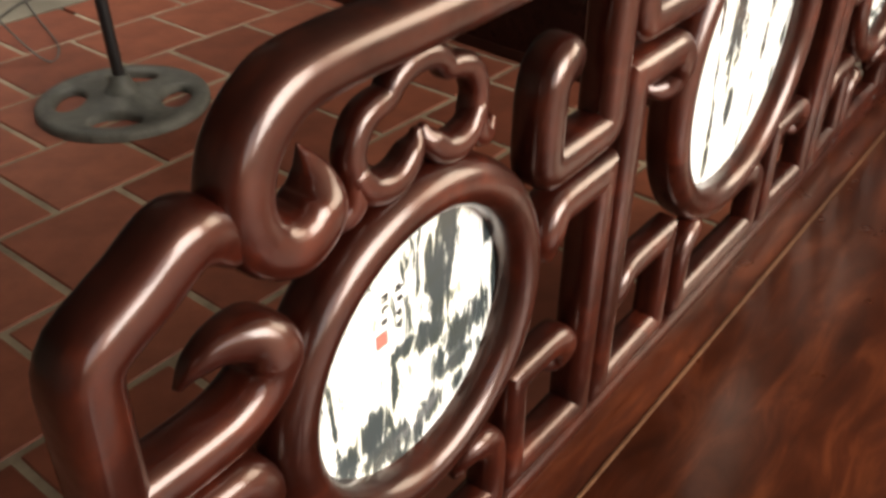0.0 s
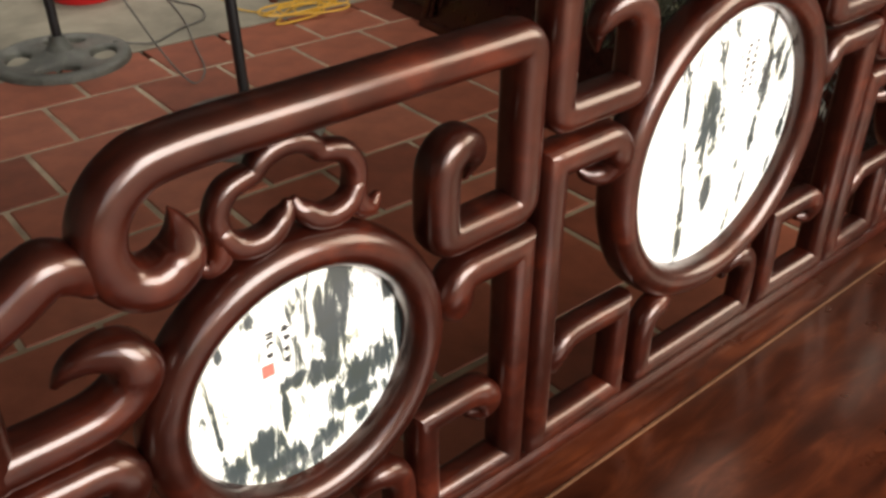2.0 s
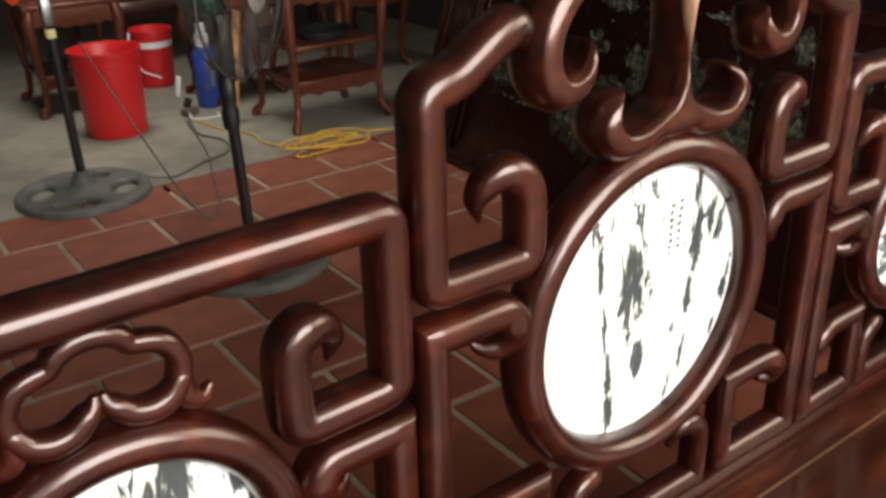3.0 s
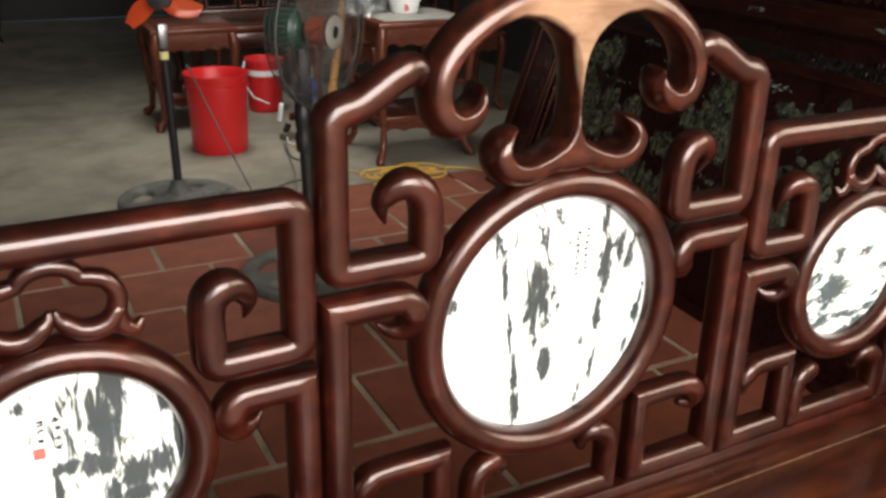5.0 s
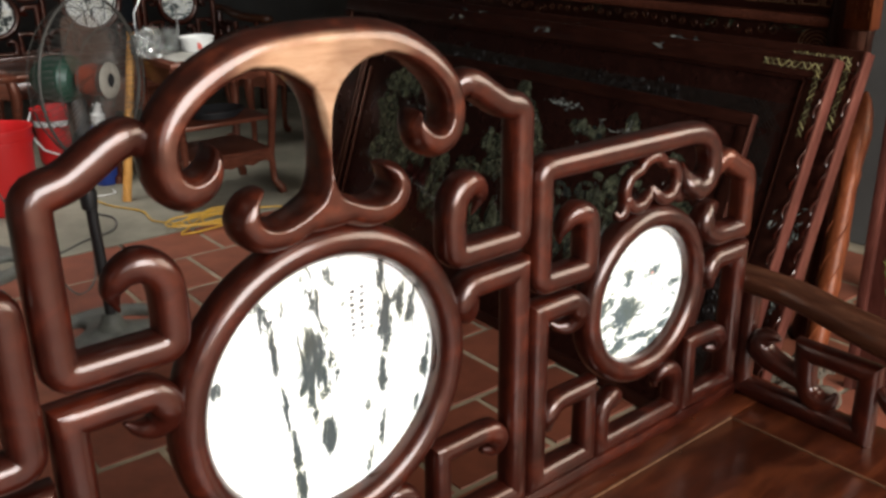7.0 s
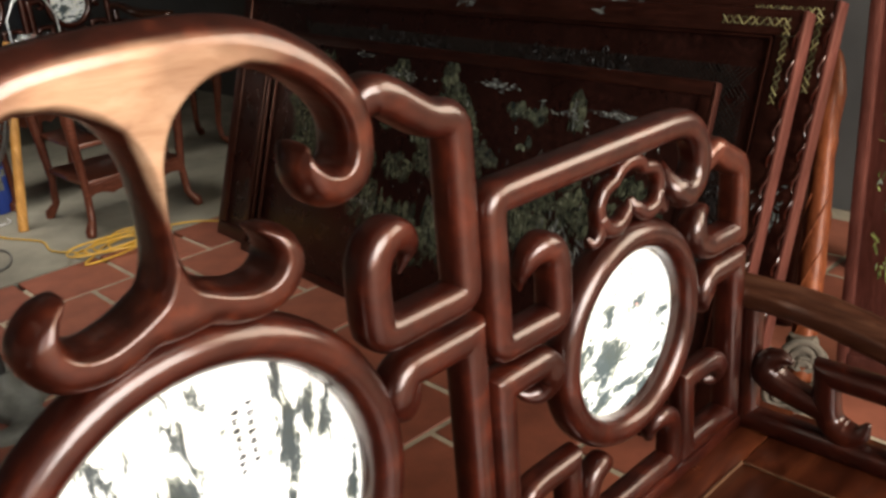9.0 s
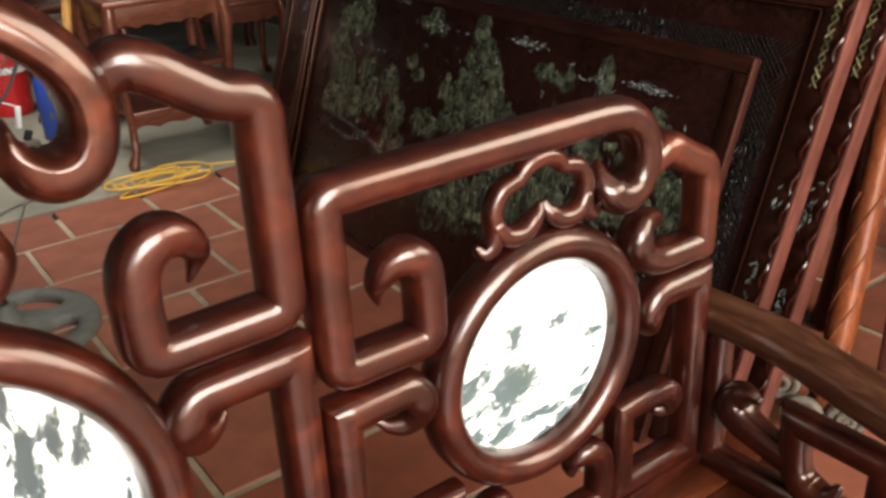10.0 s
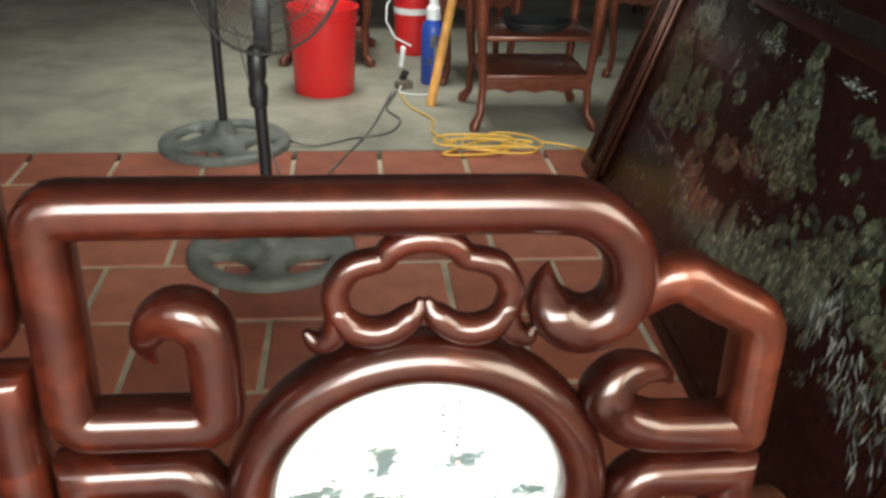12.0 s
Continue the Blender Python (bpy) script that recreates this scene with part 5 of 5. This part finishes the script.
for k in range(150):
    u = rnd.uniform(0.40, 1.28)
    plate(bm, rnd, u, 0.31 + 0.09 * rnd.random() + 0.05 * math.sin(4.3 * u + 0.6), rnd.uniform(0.02, 0.05), rnd.uniform(0.05, 0.11))
for u, v, n, su, sv in ((0.50, 0.48, 34, 0.07, 0.045), (0.32, 0.45, 26, 0.07, 0.05), (0.22, 0.41, 20, 0.05, 0.04), (0.68, 0.40, 22, 0.06, 0.04), (0.20, 0.50, 12, 0.03, 0.04), (0.38, 0.62, 9, 0.02, 0.05)):
    for k in range(n):
        plate(bm, rnd, rnd.gauss(u, su), rnd.gauss(v, sv), rnd.uniform(0.020, 0.045), rnd.uniform(0.02, 0.05))
for k in range(1400):
    u = rnd.uniform(0.10, 1.30)
    ridge = 0.345 + 0.05 * math.sin(4.3 * u + 0.6) + 0.03 * math.sin(11 * u) + 0.05 * max(0.0, u - 0.75)
    v = ridge * rnd.uniform(0.70, 1.12)
    if noise.noise(Vector((u * 13, v * 17, 4.0))) > (-0.10 if u > 0.55 else 0.12):
        strand(bm, rnd, u, v, rnd.uniform(0.012, 0.034), rnd.uniform(0.0012, 0.0030), rnd.gauss(0.05, 0.16), 0.0010)
bm.transform(SHIFT)
tagged(part("landscape_inlay", bm, M_PEARL, board, "grey-green mother-of-pearl trees and rocks"), kind="stuff")
bm = bmesh.new()
for u, v, w, h, n in ((0.69, 0.747, 0.11, 0.026, 70), (0.266, 0.718, 0.10, 0.026, 70), (1.10, 0.733, 0.15, 0.05, 60), (1.30, 0.780, 0.06, 0.018, 20), (1.42, 0.62, 0.10, 0.02, 16)):
    cloud_strip(bm, rnd, u, v, w, h, n)
twig(bm, rnd, [(1.72, 0.40), (1.52, 0.375), (1.30, 0.345), (1.17, 0.315)], 85, 0.012)
twig(bm, rnd, [(1.66, 0.345), (1.50, 0.325), (1.40, 0.335)], 30, 0.008)
twig(bm, rnd, [(0.53, 0.727), (0.47, 0.700), (0.43, 0.712), (0.36, 0.684)], 26, 0.006)
twig(bm, rnd, [(0.41, 0.755), (0.405, 0.68)], 20, 0.010)
for k in range(110):
    q = rnd.random()
    strand(bm, rnd, 0.45 - 0.36 * q + rnd.gauss(0, 0.02), 0.40 - 0.10 * q + rnd.gauss(0, 0.035), rnd.uniform(0.022, 0.050), rnd.uniform(0.0025, 0.0055), rnd.gauss(-0.35, 0.35), 0.0018)
for k in range(150):
    strand(bm, rnd, rnd.choice((rnd.gauss(0.84, 0.06), rnd.uniform(0.1, 1.65))), rnd.uniform(0.32, 0.70), rnd.uniform(0.008, 0.018), 0.002, rnd.gauss(0, 0.4), 0.0019)
bm.transform(SHIFT)
tagged(part("cloud_inlay", bm, M_PEARL_W, board, "pale mother-of-pearl clouds and branches"), kind="stuff")
tagged(part("flower_inlay", shards([(1.27, 0.44, 0.22, 0.18, 170, 0.013, 0.3, "blob"), (0.16, 0.44, 0.16, 0.10, 40, 0.014, 0.5, "blob")], 14, 0.0008), mat("dark_red_lacquer", (0.045, 0.004, 0.004), 0.35)[0], board, "dark red lacquer patches"), kind="stuff")


def big_panel(gap, y, L, H, seed):
    p = thing("lacquer_painting", panel_pose(y, gap), "large dark framed lacquer board with lattice border, leaning in a stack", "painting", "stacked lacquer paintings")
    board = part("board", box((L - 0.02, 0.012, H - 0.02), (L / 2, -0.008, H / 2), 0.002), M_PANEL, p)
    frame_bars(p, L, H, 0.055, 0.034, M_DARK, 0.006)
    part("end_strip", box((0.010, 0.040, H - 0.004), (-0.004, -0.011, H / 2), 0.003), M_EDGE, p, "reddish end edge of the frame")
    rope_edge(p, L, H, 0.004, 0.04, H - 0.03)
    bm = bmesh.new()
    for k in range(int(L * 0.75 / 0.0125)):
        for sgn in (-1, 1):
            box((0.0019, 0.0012, 0.098), (0.118 + 0.0125 * k, 0.0 + 0.0004 * sgn, H - 0.160), 0, pose(0, 0, 0, 0, 45 * sgn, 0), bm=bm)
    for k in range(int((H - 0.3) / 0.0125)):
        for sgn in (-1, 1):
            box((0.0019, 0.0012, 0.098), (0.130, 0.0 + 0.0004 * sgn, H - 0.215 - 0.0125 * k), 0, pose(0, 0, 0, 0, 45 * sgn, 0), bm=bm)
    tagged(part("lattice_band", bm, M_LATTICE, board, "fine dull lattice inlay", False), kind="stuff")
    rnd, bm = random.Random(seed), bmesh.new()
    for u0, u1 in ((0.40, 0.80), (1.05, 1.50)):
        for _ in range(70):
            u, v, q, a0 = rnd.uniform(u0, u1), H - 0.165 + rnd.gauss(0, 0.014), rnd.uniform(0.005, 0.012), rnd.uniform(0, 6.28)
            wire([(u + q * (1 - 0.07 * k) * math.cos(a0 + 0.75 * k), 0.002, v + q * (1 - 0.07 * k) * math.sin(a0 + 0.75 * k)) for k in range(8)], 0.0022, 5, bm=bm)
    for _ in range(110):
        u, v, q, a0 = 0.130 + rnd.gauss(0, 0.012), H - rnd.uniform(0.30, 0.80), rnd.uniform(0.006, 0.013), rnd.uniform(0, 6.28)
        wire([(u + q * (1 - 0.07 * k) * math.cos(a0 + 0.75 * k), 0.002, v + q * (1 - 0.07 * k) * math.sin(a0 + 0.75 * k)) for k in range(8)], 0.0022, 5, bm=bm)
    tagged(part("scroll_relief", bm, M_SCROLL, board, "black glossy carved scrolls"), kind="stuff")
    for u, v, a, b in ((0.060, H / 2, 0.004, H - 0.125), (L / 2, H - 0.060, L - 0.125, 0.004)):
        part("bead", box((a, 0.010, b), (u, 0.003, v), 0.0015), M_DARK, p)
    bm = bmesh.new()
    for k in range(9):
        for sgn in (-1, 1):
            box((0.022, 0.0012, 0.0026), (0.032 + 0.018 * k, 0.0078, H - 0.028), 0, pose(0, 0, 0, 0, 50 * sgn, 0), bm=bm)
            box((0.0026, 0.0012, 0.022), (0.028, 0.0079, H - 0.045 - 0.018 * k), 0, pose(0, 0, 0, 0, 40 * sgn, 0), bm=bm)
    tagged(part("corner_fret", bm, M_PEARL_G, p, "gilded fretwork inlay in the corner", False), kind="stuff")
    tagged(part("frame_inlay", shards([(0.55, H - 0.034, 0.12, 0.012, 26, 0.010, 1.4, "band"), (1.0, H - 0.034, 0.10, 0.012, 20, 0.010, 1.4, "band"), (1.5, H - 0.034, 0.12, 0.012, 20, 0.010, 1.4, "band"),
         (0.028, H * 0.30, 0.02, 0.30, 60, 0.007, 0.3, "band")], seed + 1, 0.0072), M_PEARL_W, p, "small pale flowers inlaid in the frame"), kind="stuff")
    return p


big_panel(0.036, 0.277, 2.26, 0.981, 21)
big_panel(0.100, 0.238, 2.30, 0.995, 31)

# altar table behind the stack
altar = thing("altar_table", pose(2.02, 0.38, 0, 0, 0, -4.5) @ Matrix.Scale(1.02, 4), "large dark carved altar table with mother-of-pearl friezes", "altar table")
AL = 2.5
part("top", box((0.62, AL + 0.12, 0.045), (0.26, AL / 2, 1.165), 0.008), M_DARK, altar)
frieze = part("frieze", box((0.03, AL, 0.182), (0.0, AL / 2, 1.051), 0.004), M_DARK, altar)
# upper rail's lighter brown holds the light that falls on it
part("rail", box((0.05, AL + 0.02, 0.03), (-0.012, AL / 2, 0.945), 0.008), M_BROWN, altar)
lower = part("lower_frieze", box((0.028, AL, 0.068), (0.0, AL / 2, 0.8965), 0.004), M_DARK, altar)
part("rail", box((0.05, AL + 0.02, 0.03), (-0.012, AL / 2, 0.848), 0.008), M_DARK, altar)
bm = bmesh.new()
rnd = random.Random(8)
for k in range(38):
    y = 0.03 + 0.064 * k
    if k % 9 == 6:
        continue
    for dy, dz, w, h in ((0.026, 0.044, 0.056, 0.005), (0.0, 0.022, 0.005, 0.048), (0.030, 0.0, 0.034, 0.005), (0.046, 0.012, 0.005, 0.026), (0.034, 0.024, 0.022, 0.005), (0.024, 0.014, 0.005, 0.020), (0.054, 0.022, 0.005, 0.044)):
        box((0.004, w, h), (-0.016, y + dy, 0.985 + dz * (1 if k % 2 else -1) + (0 if k % 2 else 0.046)), 0, bm=bm)
tagged(part("key_fret", bm, M_LINE, frieze, "carved key pattern", False), kind="stuff")
bm = shards([(0.35, 0.90, 0.40, 0.05, 90, 0.011, 1.0, "band"), (1.1, 0.90, 0.50, 0.05, 90, 0.011, 1.0, "band"), (1.9, 0.90, 0.50, 0.05, 90, 0.011, 1.0, "band")], 41, 0.0)
for v in bm.verts:
    v.co = Vector((-0.0155 - v.co.y, v.co.x, v.co.z))
tagged(part("frieze_inlay", bm, M_PEARL, lower, "scrolling inlay along the frieze"), kind="stuff")
bm = bmesh.new()
for k in range(5):
    wire([(-0.016, 0.150 + (0.016 + 0.011 * k) * math.cos(a), 0.868 + (0.016 + 0.011 * k) * math.sin(a)) for a in (math.pi * i / 14 for i in range(15))], 0.0022, 5, bm=bm)
part("fan_carving", bm, M_LINE, lower, "carved ripple arcs")
bm = bmesh.new()
for k in range(34):
    y0 = 0.30 + 0.042 * k + rnd.uniform(-0.006, 0.006)
    q, z0, turn = rnd.uniform(0.010, 0.017), 0.903 + rnd.gauss(0, 0.006), rnd.choice((-1, 1))
    wire([(-0.016, y0 + q * (1 - 0.06 * i) * math.cos(0.7 * i * turn), z0 + q * (1 - 0.06 * i) * math.sin(0.7 * i * turn)) for i in range(11)], 0.0026, 5, bm=bm)
tagged(part("scroll_carving", bm, M_ARM, lower, "carved scrolls along the frieze"), kind="stuff")
stile = part("end_stile", box((0.050, 0.080, 0.205), (-0.034, 0.012, 1.038), 0.006), M_ORANGE, altar, "orange-brown end stile carved with a key pattern")
bm = bmesh.new()
for k in range(5):
    for j in range(2):
        z, y = 0.975 + 0.032 * k, -0.006 + 0.036 * j
        box((0.004, 0.026, 0.004), (-0.060, y, z + 0.010), 0, bm=bm)
        box((0.004, 0.004, 0.020), (-0.060, y - 0.011, z), 0, bm=bm)
        box((0.004, 0.014, 0.004), (-0.060, y - 0.002, z - 0.006), 0, bm=bm)
part("key_fret", bm, M_ORANGE, stile)
for y in (0.06, AL - 0.06):
    for x in (0.02, 0.48):
        part("leg", wire([(x, y, 1.14), (x - 0.02, y, 0.95), (x - 0.02, y, 0.60), (x, y, 0.25), (x - 0.02, y, 0.06), (x - 0.03, y, 0.0)], [0.055, 0.06, 0.045, 0.035, 0.045, 0.05], 14), M_DARK, altar)

# orange turned post leaning beside the stack
post = thing("carved_post", pose(1.579, 0.203, 0.0), "orange carved wooden post leaning on a pale carved scroll foot", "wooden post")
axis = Vector((0.41, 0.142, 1.0)).normalized()
prof = [(0.020, 0.03), (0.027, 0.08), (0.030, 0.20), (0.030, 0.38), (0.0275, 0.50), (0.0245, 0.56), (0.0275, 0.585), (0.0285, 0.60), (0.0255, 0.615), (0.0290, 0.65), (0.0335, 0.685), (0.0345, 0.70), (0.0325, 0.715), (0.0270, 0.755), (0.0170, 0.785), (0.004, 0.805)]
shaft = part("shaft", wire([axis * z * 1.09 for _, z in prof], [r for r, _ in prof], 22), M_ORANGE, post)
bm = bmesh.new()
for k in range(4):
    pts = []
    for i in range(26):
        z = 0.16 + 0.36 * i / 25
        a = 2 * math.pi * k / 4 + i * 0.21
        side = axis.orthogonal().normalized()
        up = axis.cross(side)
        pts.append(axis * z + (side * math.cos(a) + up * math.sin(a)) * 0.0292)
    wire(pts, 0.0026, 6, bm=bm)
part("spiral_carving", bm, M_ORANGE, shaft)
bm = bmesh.new()
side, back = Vector((-0.47, 0.88, 0)), Vector((0.88, 0.47, 0))
for off, z, r, turns, hand in ((0.0, 0.135, 0.046, 2.1, 1), (0.095, 0.110, 0.052, 2.3, -1), (-0.050, 0.055, 0.036, 1.8, 1), (0.045, 0.050, 0.040, 1.8, -1)):
    c = Vector((0.041 * z / 0.1, 0.0142 * z / 0.1, z)) + side * off - back * 0.030
    n = int(26 * turns)
    pts = [c + side * hand * (r * (1 - 0.82 * k / n)) * math.cos(6.283 * turns * k / n) + Vector((0, 0, (r * (1 - 0.82 * k / n)) * math.sin(6.283 * turns * k / n))) - back * 0.012 * k / n for k in range(n + 1)]
    wire(pts, [0.0105 * (1 - 0.45 * k / n) for k in range(n + 1)], 8, bm=bm)
for k in range(5):
    c, r = Vector((0.058, 0.020, 0.115)) - back * (0.046 - 0.004 * k), 0.014 + 0.010 * k
    wire([c + side * r * math.cos(math.pi * i / 12) + Vector((0, 0, r * math.sin(math.pi * i / 12))) for i in range(13)], 0.0055, 6, bm=bm)
join(bm, lathe([(0.004, 0.0), (0.058, 0.0), (0.062, 0.012), (0.050, 0.030), (0.036, 0.06), (0.033, 0.12), (0.037, 0.165), (0.030, 0.18), (0.004, 0.182)], 24, (0.052, 0.02, 0)))
part("scroll_foot", bm, M_ROPE, post, "pale carved foot of rolled scrolls")

# standing inlaid screen at the side
screen = thing("inlaid_screen", pose(1.811, 0.214, 0, 0, 0, -84), "upright dark screen with a bright mother-of-pearl bird and flower scene", "screen")
board = part("board", box((0.50, 0.014, 1.5), (0.28, 0.012, 0.78), 0.002), M_EDGE, screen)
for u, v, a, b in ((0.020, 0.78, 0.026, 1.56), (0.540, 0.78, 0.026, 1.56), (0.28, 0.04, 0.494, 0.06), (0.28, 1.53, 0.494, 0.06)):
    part("frame_bar", box((a, 0.04, b), (u, 0.0, v), 0.006), M_EDGE, screen)
bm = shards([(0.13, 0.42, 0.14, 0.40, 520, 0.012, 0.3, "blob"), (0.075, 0.52, 0.04, 0.40, 110, 0.009, 0.3, "blob"), (0.095, 0.62, 0.06, 0.36, 260, 0.010, 0.3, "blob"), (0.065, 0.66, 0.02, 0.24, 60, 0.007, 0.2, "blob"), (0.30, 0.30, 0.40, 0.30, 500, 0.012, 0.2, "blob"), (0.075, 0.775, 0.05, 0.04, 12, 0.005, 0.4, "blob")], 51, 0.0)
for v in bm.verts:
    v.co.y = 0.0035 - v.co.y
bmesh.ops.reverse_faces(bm, faces=bm.faces[:])
tagged(part("flower_inlay", bm, M_PEARL_Y, board, "yellow-green and white mother-of-pearl flowers"), kind="stuff")
bm = lathe([(0.0005, 0.0), (0.011, 0.0), (0.0005, 0.0012)], 24)
bmesh.ops.transform(bm, matrix=Matrix.Translation((0.066, 0.0035, 0.865)) @ Matrix.Diagonal((1, 1, 2.3, 1)) @ pose(0, 0, 0, 90, 0, 0), verts=bm.verts)
tagged(part("moon_inlay", bm, M_PEARL_Y, board, "round pale inlaid moon"), kind="stuff")

# far benches of the same pattern
for x, y in ((1.62, 5.30), (-1.15, 7.75)):
    far = copy_thing(bench, pose(x, y, 0))
    far["label"] = "dark carved bench with marble roundels standing at the far side"

# ---- floor tiles ----
tile_bm = box((TILE - 0.016, TILE - 0.016, 0.018), (0, 0, -0.009), 0.003, segments=1)
tile_me = mesh_of("tile", tile_bm, False)
tile_me.materials.append(M_TILE)
rnd = random.Random(2)
rest = bmesh.new()
for j in range(20):
    for i in range(-17, 9):
        x, y = TX + TILE * (i + (0.5 if j % 2 == 0 else 0.0)), TY - TILE * (j + 0.5)
        if x > 2.80 or x < -4.85:
            continue
        m = pose(x, y, rnd.uniform(-0.0012, 0.0008), rnd.gauss(0, 0.12), rnd.gauss(0, 0.12), rnd.gauss(0, 0.25))
        if j < 15 and i >= -7:
            ob = new("tile", tile_me)
            ob.parent = floor
            ob.matrix_basis = m
        else:
            k = len(rest.verts)
            rest.from_mesh(tile_me)
            rest.verts.ensure_lookup_table()
            for v in rest.verts[k:]:
                v.co = m @ v.co
tagged(part("far_tiles", rest, M_TILE, floor, "", False), kind="stuff")
